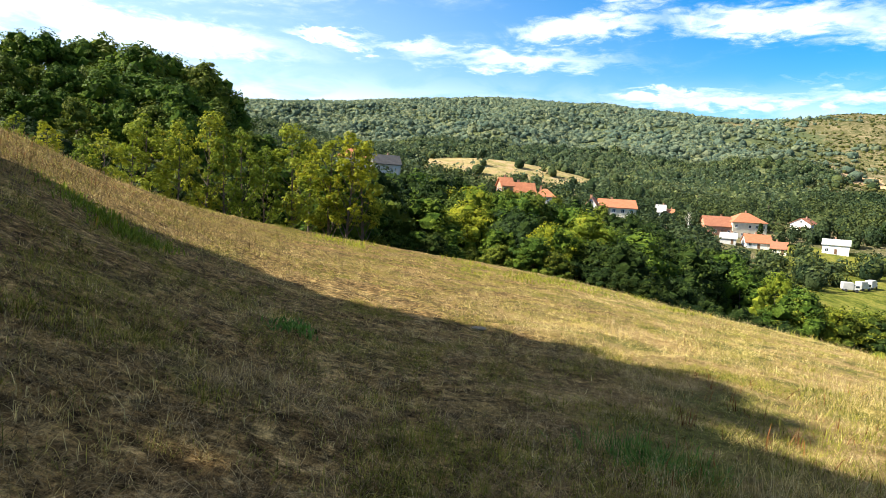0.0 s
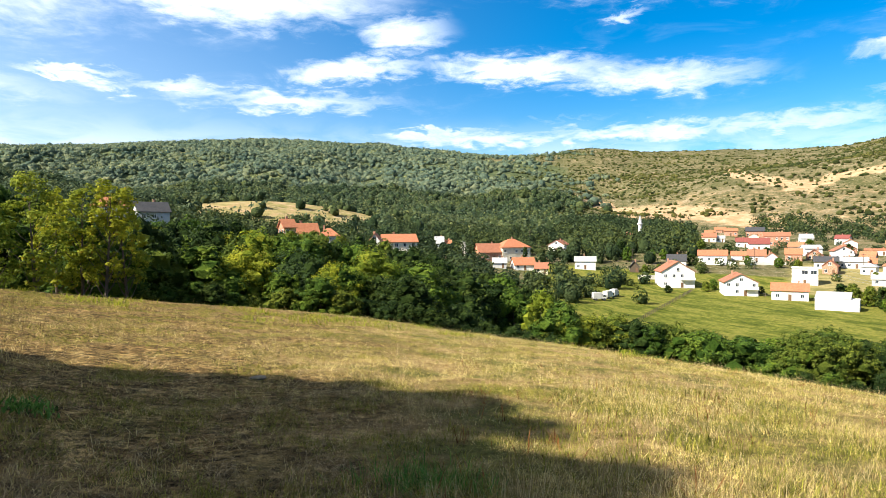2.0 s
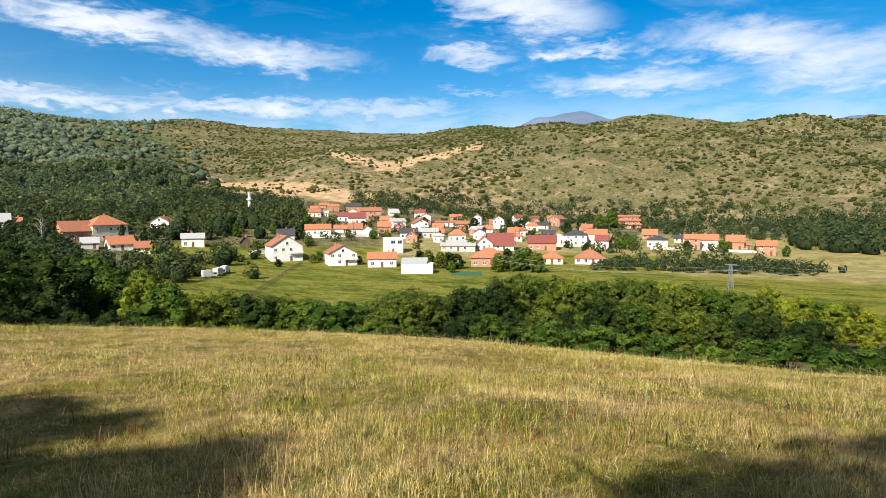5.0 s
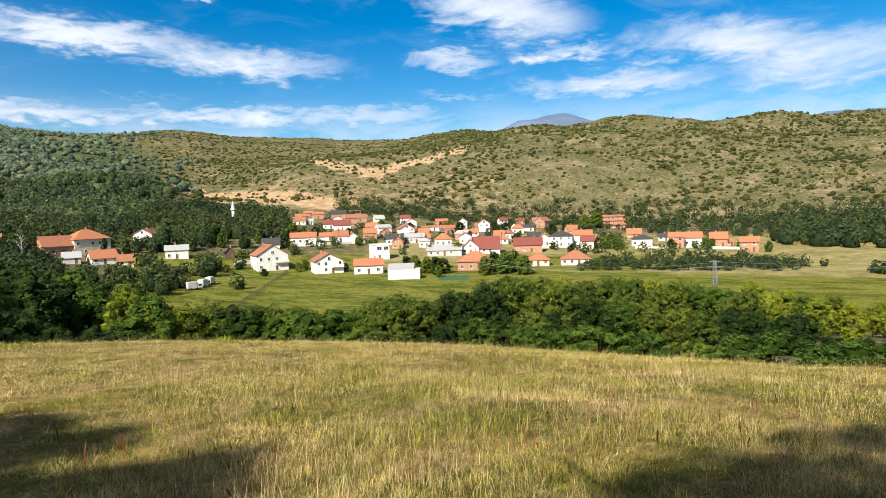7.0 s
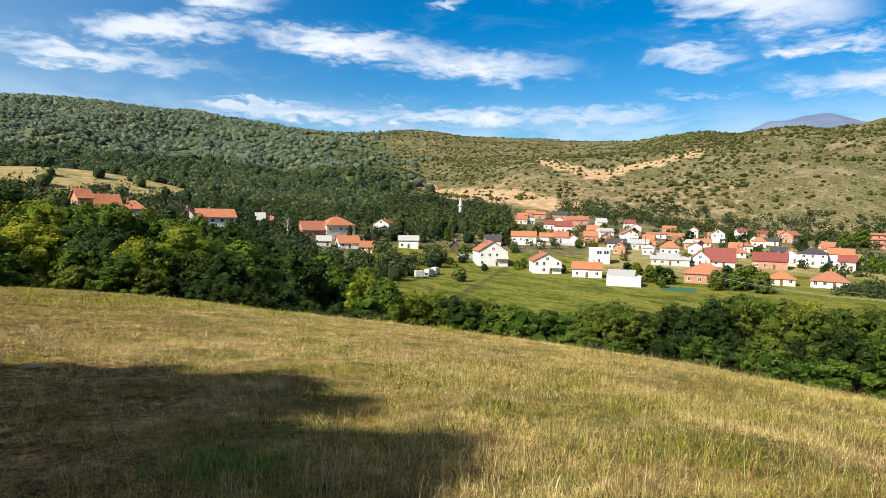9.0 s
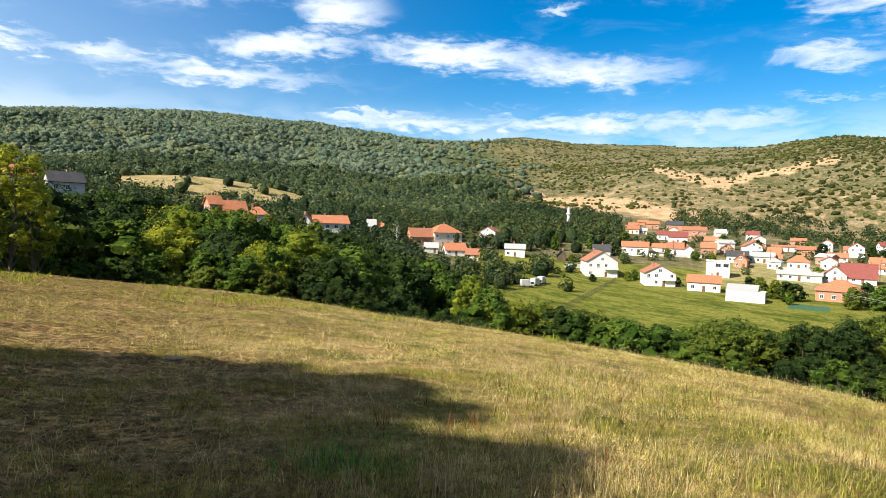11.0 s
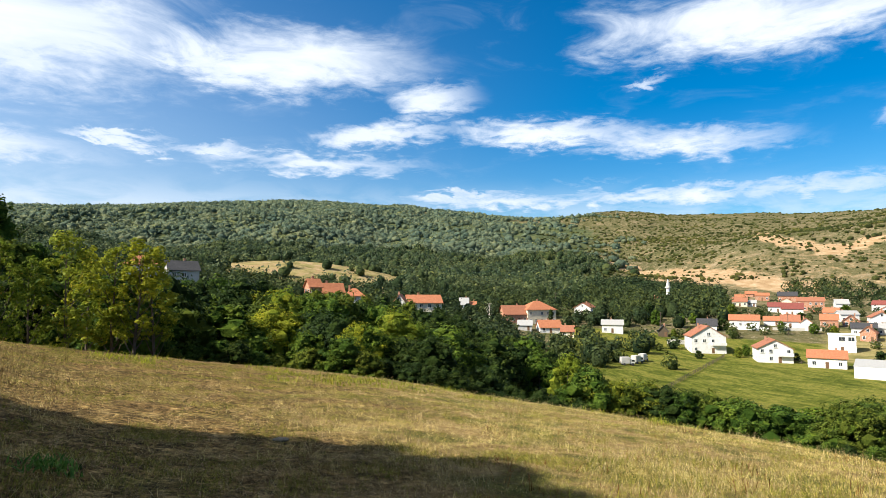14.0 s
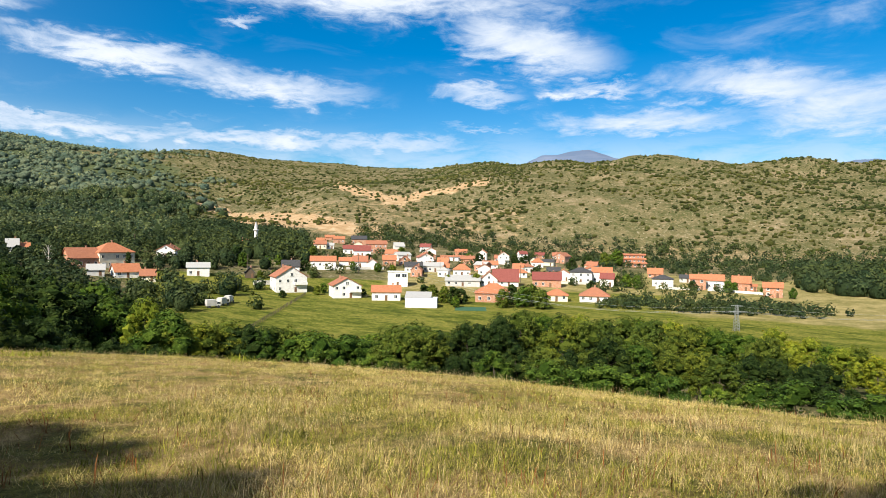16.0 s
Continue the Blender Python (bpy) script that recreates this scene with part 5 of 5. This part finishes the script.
# long white barn with a sheet roof behind its parapet
barn = at_ground(tagged(new("barn"), "long low white barn with a grey corrugated roof", "barn"), 51.9, 221, -4)
bm = bmesh.new()
box(bm, -5.7, 5.7, 0, 7, -2, 3.4)
part("wall", bm, WALLS["white"], barn)
bm = bmesh.new()
slab(bm, (-5.9, 0.4, 3.41), (3.6, 0.4, 3.41), (3.6, 7.2, 5.1), (-5.9, 7.2, 5.1), 0.12)
part("roof", bm, ROOFS["tin"], barn)
bm = bmesh.new()
for k in range(20):
    box(bm, -5.85 + k * 0.48, -5.73 + k * 0.48, 0.32, 0.4, 3.41, 3.62)
part("roof_edge", bm, M_STEEL, barn)

# unfinished brick building that climbs the hillside in three steps
step_house = at_ground(tagged(new("terraced_building"), "unfinished brick building stepped up the hillside under orange roofs", "building"), 71.05, 474, 5)
for k in range(3):
    bm = bmesh.new()
    box(bm, -8 + 0.4 * k, 8 - 0.4 * k, 5 * k, 5 * k + 4.9, -3, 2.7 + 3.0 * k)
    part("wall", bm, WALLS["brick"], step_house)
    bm = bmesh.new()
    slab(bm, (-8.6, 5 * k - 0.8, 2.705 + 3.0 * k), (8.6, 5 * k - 0.8, 2.705 + 3.0 * k), (8.6, 5 * k + 4.9, 3.7 + 3.0 * k), (-8.6, 5 * k + 4.9, 3.7 + 3.0 * k), 0.2)
    part("roof", bm, ROOFS["orange"], step_house)
    for j in range(5):
        add_window(step_house, Matrix.Translation((-6 + 3 * j, 5 * k, 0.9 + 3.0 * k)))

# mosque tower
tower = at_ground(tagged(new("minaret"), "slim white minaret with a pointed grey cap", "minaret"), 37.05, 440)
tz = EYE_H + 440 * math.tan(radians(1.45)) - float(height(*polar(37.05, 440)))


def turned(bm, profile, sides=16):
    rings = [[bm.verts.new((rr * math.cos(6.2832 * k / sides), rr * math.sin(6.2832 * k / sides), z)) for k in range(sides)] for rr, z in profile]
    for a, b in zip(rings, rings[1:]):
        for k in range(sides):
            bm.faces.new((a[k], a[(k + 1) % sides], b[(k + 1) % sides], b[k]))
    bm.faces.new(rings[0][::-1])
    bm.faces.new(rings[-1])


bm = bmesh.new()
turned(bm, [(1.5, -2), (1.5, tz * 0.2), (1.15, tz * 0.24), (1.1, tz * 0.6)])
part("shaft", bm, WALLS["white"], tower)
bm = bmesh.new()
turned(bm, [(1.12, tz * 0.6 + 0.003), (1.9, tz * 0.635), (1.9, tz * 0.675), (1.0, tz * 0.677), (1.0, tz * 0.78)])
part("balcony", bm, WALLS["white"], tower)
bm = bmesh.new()
turned(bm, [(1.25, tz * 0.78 + 0.003), (0.95, tz * 0.83), (0.05, tz)])
part("cap", bm, ROOFS["tin"], tower)

# lattice power pylon and its wires
pylon = at_ground(tagged(new("power_pylon"), "grey steel lattice power pylon above the trees", "pylon"), 79.26, 195, 20)
PH = EYE_H + 195 * math.tan(radians(-5.1)) - float(height(*polar(79.26, 195)))
legs = [(-1, -1), (1, -1), (1, 1), (-1, 1)]
for sx_, sy_ in legs:
    bm = bmesh.new()
    tube(bm, [(sx_ * 0.75, sy_ * 0.75, -1), (sx_ * 0.28, sy_ * 0.28, PH)], [0.09, 0.06], 4)
    part("leg", bm, M_STEEL, pylon)
for k in range(9):
    z0, z1 = PH * k / 9, PH * (k + 1) / 9
    w0, w1 = 0.75 - 0.47 * k / 9, 0.75 - 0.47 * (k + 1) / 9
    bm = bmesh.new()
    for (ax, ay), (bx, by) in zip(legs, legs[1:] + legs[:1]):
        tube(bm, [(ax * w0, ay * w0, z0), (bx * w1, by * w1, z1)], [0.04, 0.04], 4)
        tube(bm, [(ax * w1, ay * w1, z1), (bx * w1, by * w1, z1)], [0.04, 0.04], 4)
    part("brace", bm, M_STEEL, pylon)
for z, half in ((PH - 0.3, 1.6), (PH - 1.9, 2.2)):
    bm = bmesh.new()
    box(bm, -half, half, -0.08, 0.08, z, z + 0.16)
    part("crossarm", bm, M_STEEL, pylon)
px_, py_ = (float(v) for v in polar(79.26, 195))
pz_ = float(height(px_, py_))
for k, (off, dz) in enumerate(((-2.0, 0), (0, 0.3), (2.0, 0), (1.4, 1.5))):
    a = Vector((px_ + off * 0.2, py_ - off, pz_ + PH - 1.9 + dz))
    for tgt_az, tgt_r in ((52, 205), (106, 250)):
        ex, ey = (float(v) for v in polar(tgt_az, tgt_r))
        e = Vector((ex + off * 0.2, ey - off, float(height(ex, ey)) + 12 + dz))
        pts = [a.lerp(e, s / 14) - Vector((0, 0, 4.0 * 4 * (s / 14) * (1 - s / 14))) for s in range(15)]
        bm = bmesh.new()
        tube(bm, pts, [0.022] * 15, 4)
        me = bpy.data.meshes.new("power_line")
        bm.to_mesh(me)
        bm.free()
        me.materials.append(M_STEEL)
        tagged(new("power_line", me), "thin sagging overhead power line", "power line", "power lines")


# vehicles parked under the trees
def make_truck(az, r, turn, colour, length=5.5, label=""):
    root = at_ground(tagged(new("van"), label, "van", "vehicles parked by the field"), az, r, turn)
    bm = bmesh.new()
    box(bm, -length / 2, length / 2 - 1.7, -1.0, 1.0, 0.55, 2.7)
    bmesh.ops.bevel(bm, geom=list(bm.edges), offset=0.12, segments=2, affect="EDGES")
    part("cargo_box", bm, colour, root)
    bm = bmesh.new()
    box(bm, length / 2 - 1.69, length / 2, -0.95, 0.95, 0.5, 2.1)
    bmesh.ops.bevel(bm, geom=list(bm.edges), offset=0.2, segments=2, affect="EDGES")
    part("cab", bm, WALLS["white"], root)
    bm = bmesh.new()
    box(bm, length / 2 - 1.3, length / 2 - 0.3, -0.97, -0.9, 1.25, 1.85)
    part("side_window", bm, M_GLASS, root)
    for wx_ in (-length / 2 + 0.9, length / 2 - 0.9):
        for wy_ in (-0.95, 0.95):
            bm = bmesh.new()
            bmesh.ops.create_cone(bm, cap_ends=True, segments=14, radius1=0.42, radius2=0.42, depth=0.26, matrix=Matrix.Translation((wx_, wy_, 0.4)) @ Matrix.Rotation(radians(90), 4, "X"))
            part("wheel", bm, ROOFS["slate"], root)


make_truck(34.4, 219, 60, M_CONCRETE, 4.8, "pale box van parked beside the trees")
make_truck(34.9, 226, 75, WALLS["grey"], 5.6, "grey box truck parked beside the trees")
make_truck(33.6, 212, 20, WALLS["grey"], 4.6, "small grey van parked under the trees")


# boundary walls and fences
def make_wall(name, a0, r0, a1, r1, h, thick, mat, label, category="wall"):
    p, q = [Vector((float(polar(a, r)[0]), float(polar(a, r)[1]), 0)) for a, r in ((a0, r0), (a1, r1))]
    n = max(2, int((q - p).length / 3))
    side = (q - p).normalized().cross(Vector((0, 0, 1))) * thick / 2
    bm = bmesh.new()
    ring = []
    for k in range(n + 1):
        c = p.lerp(q, k / n)
        z = float(height(c.x, c.y))
        ring.append([bm.verts.new(c + side * s + Vector((0, 0, z + dz))) for s, dz in ((-1, -0.6), (1, -0.6), (1, h), (-1, h))])
    for a, b in zip(ring, ring[1:]):
        for k in range(4):
            bm.faces.new((a[k], a[(k + 1) % 4], b[(k + 1) % 4], b[k]))
    bm.faces.new(ring[0][::-1])
    bm.faces.new(ring[-1])
    bm.normal_update()
    me = bpy.data.meshes.new(name)
    bm.to_mesh(me)
    bm.free()
    me.materials.append(mat)
    return tagged(new(name, me), label, category)


make_wall("garden_wall", 36.9, 284, 39.0, 287, 1.9, 0.3, M_CONCRETE, "long pale concrete garden wall")
make_wall("garden_wall", 42.2, 335, 44.7, 336, 1.8, 0.3, WALLS["white"], "white garden wall in front of a house")
make_wall("garden_wall", 45.0, 340, 48.4, 346, 1.3, 0.3, M_CONCRETE, "pale concrete garden wall beside the lane")
make_wall("garden_wall", 72.8, 322, 76.4, 326, 1.2, 0.3, M_CONCRETE, "pale concrete wall along the dry field")
make_wall("garden_wall", 77.0, 326, 82.0, 318, 1.1, 0.3, WALLS["white"], "low white wall along the dry field")
make_wall("garden_wall", 64.6, 322, 67.4, 325, 1.2, 0.3, M_CONCRETE, "low concrete wall in front of a house")


def make_fence(a0, r0, a1, r1, label):
    p, q = [Vector((float(polar(a, r)[0]), float(polar(a, r)[1]), 0)) for a, r in ((a0, r0), (a1, r1))]
    n = int((q - p).length / 2.6)
    root = tagged(new("fence"), label, "fence")
    root.location = (p.x, p.y, float(height(p.x, p.y)))
    bpy.context.view_layer.update()
    last = None
    for k in range(n + 1):
        c = p.lerp(q, k / n)
        c.z = float(height(c.x, c.y))
        loc = c - root.location
        bm = bmesh.new()
        box(bm, loc.x - 0.07, loc.x + 0.07, loc.y - 0.07, loc.y + 0.07, loc.z - 0.5, loc.z + 1.25)
        part("post", bm, M_BARK, root)
        if last is not None:
            for z in (0.5, 1.05):
                bm = bmesh.new()
                tube(bm, [last + Vector((0, 0, z)), loc + Vector((0, 0, z))], [0.05, 0.05], 4)
                part("rail", bm, M_BARK, root)
        last = loc


make_fence(41.4, 262, 36.8, 172, "old grey wooden post and rail fence across the pasture")
make_fence(47.4, 250, 44.8, 262, "grey wooden fence in front of the white house")

# green mesh-covered court between the houses
px, py = polar(56.5, 221)
bm = bmesh.new()
box(bm, -5.5, 5.5, -6, 6, -0.6, 0.06)
court = at_ground(new("court"), 56.5, 221)
part("surface", bm, plain_material("green_court", (0.04, 0.115, 0.06), 0.8), court)
tagged(court, "small green sports court beside the pasture", "court")

# orchard and garden trees between the houses
GARDEN = {
    "tree": [make_tree(80 + k, ("mixed", "dark", "olive")[k], 7, 5.5, 900, 0.50, 0.25, low=0.12, thing="garden_tree", label="garden tree between the village houses") for k in range(3)],
    "fir": [make_tree(90, "dark", 9, 3.4, 1000, 0.5, 0.25, low=0.05, slim=0.8, thing="garden_tree", label="dark pointed garden conifer beside a house")],
}


def garden(kind, az, r, h, wide=1.0):
    x, y = polar(az, r)
    s = h / (9 if kind == "fir" else 7)
    m = Matrix.Translation((float(x), float(y), float(height(x, y)) - 0.2)) @ Matrix.Rotation(rnd.uniform(0, 6.28), 4, "Z") @ Matrix.Diagonal((s * wide, s * wide, s, 1))
    ob = copy_thing(rnd.choice(GARDEN[kind]), m)
    ob.matrix_basis = m
    tagged(ob, group="garden trees")


garden("fir", 26.9, 303, 8.5)
garden("tree", 39.4, 250, 3.2, 1.3)
lower_gardens = [(42.4, 262, 4), (43.0, 268, 4.5), (43.7, 262, 3.5), (46.6, 262, 3), (52.2, 245, 6.5), (53.0, 238, 7), (54.0, 238, 6.5), (54.9, 232, 7), (55.6, 236, 6), (55.1, 224, 4.5), (60.3, 236, 8), (61.2, 230, 8), (62.0, 238, 8), (59.4, 226, 7), (63.0, 226, 7), (45.6, 338, 5), (47.9, 335, 5), (56.3, 410, 7), (57.2, 395, 8)]
middle_gardens = [(61.4, 400, 8), (60.4, 425, 7), (65.6, 400, 8), (66.9, 420, 9), (67.4, 300, 5), (69.6, 322, 6), (70.4, 318, 7), (71.2, 316, 7), (75.8, 322, 5), (78.6, 318, 6), (79.0, 324, 5), (81.2, 322, 4), (83.3, 308, 5), (68.4, 450, 10), (69.4, 470, 12), (36.0, 330, 8), (35.4, 345, 9), (41.3, 330, 6), (38.0, 330, 7)]
upper_gardens = [(39.0, 345, 6), (37.5, 300, 4), (38.6, 310, 3), (57.0, 300, 6), (59.0, 330, 6), (62.3, 345, 6), (51.8, 330, 5), (54.4, 300, 5), (49.3, 330, 5), (47.0, 370, 6), (44.0, 380, 6), (42.0, 390, 7), (52.6, 400, 7), (50.0, 420, 7)]
for az, r, h in lower_gardens + middle_gardens + upper_gardens:
    garden("tree", az, r, h, rnd.uniform(0.9, 1.25))
gx, gy, gr = scatter(23, 900, 20, 84, 235, 540, lambda x, y, az, r, el: clear_view(x, y, az, r, el) * np.where((r < 300) & (az < 66) & (az > 36.5), 0.0, 0.85))
leafy_field("garden_shrubs", "green shrubs and fruit trees among the village gardens", "shrubs", M_LEAF["valley"], gx, gy, np.random.default_rng(24).uniform(2.5, 6.0, len(gx)), 130, 0.42, 25, 1.05)
for pats in GARDEN.values():
    for pat in pats:
        retire(pat)


# dead tree by the brick house
dead = tagged(new("dead_tree"), "bare bleached dead tree beside the brick house", "tree")
at_ground(dead, 21.4, 290)
drg = random.Random(9)
dbm = bmesh.new()
tube(dbm, [(0, 0, -0.5), (0.2, 0, 4), (0.1, 0.1, 9)], [0.3, 0.2, 0.05], 6)
part("trunk", dbm, plain_material("bleached_wood", (0.50, 0.46, 0.40), 0.9), dead)
for k in range(14):
    z = 2.5 + k * 0.42
    a, l = k * 2.3, drg.uniform(2.0, 3.6) * (1.15 - k / 20)
    dbm = bmesh.new()
    e = Vector((math.cos(a) * l * 0.6, math.sin(a) * l * 0.6, z + l))
    tube(dbm, [(0.1, 0, z), e * 0.5 + Vector((0, 0, z * 0.5)), e], [0.09, 0.06, 0.015], 4)
    tube(dbm, [e * 0.6 + Vector((0, 0, z * 0.4)), e + Vector((drg.uniform(-1, 1), drg.uniform(-1, 1), 0.2))], [0.04, 0.012], 4)
    part("branch", dbm, bpy.data.materials["bleached_wood"], dead)

# wooden utility poles of the village
for az, r, h in [(22.0, 385, 9), (27.4, 372, 9), (46.1, 325, 10), (36.4, 322, 8), (53.6, 330, 9), (61.0, 318, 9), (69.9, 330, 9)]:
    pole = at_ground(tagged(new("utility_pole"), "weathered wooden utility pole among the houses", "utility pole", "utility poles"), az, r, 10)
    dbm = bmesh.new()
    tube(dbm, [(0, 0, -1), (0, 0, h)], [0.15, 0.10], 8)
    part("pole", dbm, M_BARK, pole)
    dbm = bmesh.new()
    box(dbm, -0.9, 0.9, -0.17, -0.105, h - 0.6, h - 0.45)
    part("crossarm", dbm, M_BARK, pole)


# ---- the trees that shade the near meadow, and what grows in it ----
def shade_tree(x, y, seed, top, w, label, low=0.3):
    """A dense tree on the bank whose crown ends at the height top."""
    z = float(height(x, y))
    h = (top - z) / 1.03
    pat = make_tree(seed, "mixed", h, w, 7000, 0.34, 0.5, low=low, lobes=26, core=0.95, label=label)
    pat.location = (x, y, z)
    return tagged(pat, group="shade trees on the bank")


shade_tree(-15.0, 9.3, 201, 9.4, 3.4, "rounded tree at the end of the row on the bank")
shade_tree(-15.0, 7.9, 204, 13.0, 4.4, "broad tree on the bank above the meadow")
shade_tree(-15.0, 5.3, 205, 14.6, 5.0, "tall broad tree shading the upper meadow")
shade_tree(-15.4, 6.3, 208, 15.8, 5.0, "tall broad tree shading the upper meadow")
shade_tree(-16.4, 4.0, 209, 15.6, 5.0, "broad leafy tree in the row on the bank")
shade_tree(-15.2, 2.7, 203, 15.7, 4.2, "tall broad tree shading the upper meadow")
shade_tree(-15.0, -0.6, 206, 13.1, 5.2, "broad tree at the top of the meadow")
shade_tree(-15.0, -3.6, 207, 19.1, 8.6, "tall tree at the top of the meadow")
near_tree = shade_tree(-5.4, -4.6, 202, 9.6, 6.6, "spreading tree overhanging the viewpoint")
# its lowest branch hangs over the viewpoint
o = near_tree.location
bm = bmesh.new()
tip = Vector((-0.28, 2.35, 2.98))
tube(bm, [(0, 0, 3.6), Vector((-3.5, -1.0, 5.2)) - o, Vector((-0.6, 1.6, 4.2)) - o, tip - o + Vector((0, 0, 0.25)), tip - o], [0.06, 0.035, 0.015, 0.006, 0.003], 6)
part("branch", bm, M_BARK, near_tree)
rng = np.random.default_rng(77)
leafs = []
for k in range(9):
    c = np.array(tip - o) + np.array([rng.uniform(-0.10, 0.10), rng.uniform(-0.05, 0.05), rng.uniform(-0.06, 0.22)])
    t = np.array([rng.uniform(-0.4, 0.4), rng.uniform(-0.4, 0.4), -1.0])
    t /= np.linalg.norm(t)
    b = np.cross(t, [0.2, 1, 0.1])
    b /= np.linalg.norm(b)
    leafs.append([c - t * 0.04, c + b * 0.024, c + t * 0.05, c - b * 0.024])
lv = new("twig_leaves", fast_mesh("twig_leaves", np.array(leafs), 4, M_LEAF["dark"]))
lv.parent = near_tree


def rosette(name, az, r, label, n, length, width, mat, spread=1.1, patch=0.18, category="weed", bend=0.5, seed=1):
    rng = np.random.default_rng(seed)
    x, y = (float(v) for v in polar(az, r))
    xs, ys = x + rng.normal(0, patch, n), y + rng.normal(0, patch, n)
    v = blades(seed + 5, xs, ys, rng.uniform(*length, n), rng.uniform(0.6, 1.2, n) * width, bend, spread)
    tagged(new(name, blade_mesh(name, v, mat)), label, category, kind="stuff" if name == "grass_clump" else "")


rosette("weed", -13.6, 7.3, "low bright green leafy weed in the shaded grass", 150, (0.08, 0.2), 0.014, M_WEED, 0.9, 0.14, seed=2)
rosette("grass_clump", 18.6, 5.1, "arching dark green grass clump in the mown meadow", 420, (0.10, 0.28), 0.0035, M_WEED, 1.0, 0.22, seed=3, category="grass clump")
rosette("grass_clump", 21.5, 5.0, "arching dark green grass clump in the mown meadow", 320, (0.10, 0.26), 0.0035, M_WEED, 1.0, 0.2, seed=4, category="grass clump")
rosette("dock_plant", 22.9, 6.5, "dry rust-brown dock plant standing in the grass", 16, (0.15, 0.33), 0.004, M_RUST, 0.45, 0.05, seed=5, category="weed", bend=0.1)
rosette("dock_plant", 31.2, 6.8, "dry rust-brown dock plant standing in the grass", 12, (0.12, 0.26), 0.004, M_RUST, 0.45, 0.05, seed=6, category="weed", bend=0.1)


def weed_patch(name, label, places, n, length, width, mat, patch, seed):
    """Leafy weeds scattered over several spots, one sheet of growth."""
    rng = np.random.default_rng(seed)
    xs, ys = [], []
    for az, r in places:
        x, y = (float(v) for v in polar(az, r))
        xs.append(x + rng.normal(0, patch, n))
        ys.append(y + rng.normal(0, patch, n))
    xs, ys = np.concatenate(xs), np.concatenate(ys)
    v = blades(seed + 1, xs, ys, rng.uniform(*length, len(xs)), rng.uniform(0.6, 1.2, len(xs)) * width, 0.5, 0.9)
    tagged(new(name, blade_mesh(name, v, mat)), label, "weeds", kind="stuff")


weed_patch("bank_weeds", "yellow-green leafy weeds on the sunlit bank", [(-30.5, 12.5), (-29.4, 12), (-28.2, 11.6), (-27.2, 11.2), (-26.3, 11.0), (-31.8, 13.5), (-25.4, 10.8)], 130, (0.1, 0.26), 0.014, M_LEAF["yellow"], 0.25, 20)
weed_patch("meadow_weeds", "leafy green weeds among the golden grass", [(rnd.uniform(30, 90), rnd.uniform(5, 16)) for k in range(90)], 80, (0.06, 0.22), 0.0045, M_GRASS_OLIVE, 0.22, 50)
weed_patch("crest_weeds", "fresh green weeds along the brow of the meadow", [(rnd.uniform(-15, 40), rnd.uniform(26, 36)) for k in range(26)], 60, (0.15, 0.45), 0.016, M_LEAF["yellow"], 0.5, 80)
weed_patch("bank_grass", "low brown dry grass along the bank", [(rnd.uniform(-38, -16), rnd.uniform(13, 26)) for k in range(150)], 55, (0.12, 0.38), 0.005, M_BANK, 0.7, 85)
weed_patch("bank_stalks", "rust-brown seed stalks along the bank", [(rnd.uniform(-38, -24), rnd.uniform(15, 24)) for k in range(34)], 14, (0.14, 0.36), 0.005, M_RUST, 0.35, 87)
weed_patch("rust_weeds", "rust-brown dry weeds dotted through the meadow", [(rnd.uniform(22, 92), rnd.uniform(5, 28)) for k in range(170)], 12, (0.10, 0.34), 0.005, M_RUST, 0.22, 90)


# pale flat stone at the edge of the shade
bm = bmesh.new()
bmesh.ops.create_icosphere(bm, subdivisions=2, radius=0.5)
for v in bm.verts:
    v.co = Vector((v.co.x * 0.30, v.co.y * 0.18, v.co.z * 0.07)) * (1 + 0.25 * noise.noise(v.co * 3))
stone = new("stone")
x, y = (float(v) for v in polar(3.8, 10.6))
stone.location = (x, y, float(height(x, y)) + 0.02)
bmat, bn = material("pale_stone")
part("rock", bm, finish(bmat, bn, bn.ramp(bn.noise(where(bn), 14, 6, 0.7), [(0.3, (0.14, 0.115, 0.08)), (0.7, (0.30, 0.26, 0.19))]), 0.9), stone)
tagged(stone, "pale flat stone lying in the mown grass", "stone")
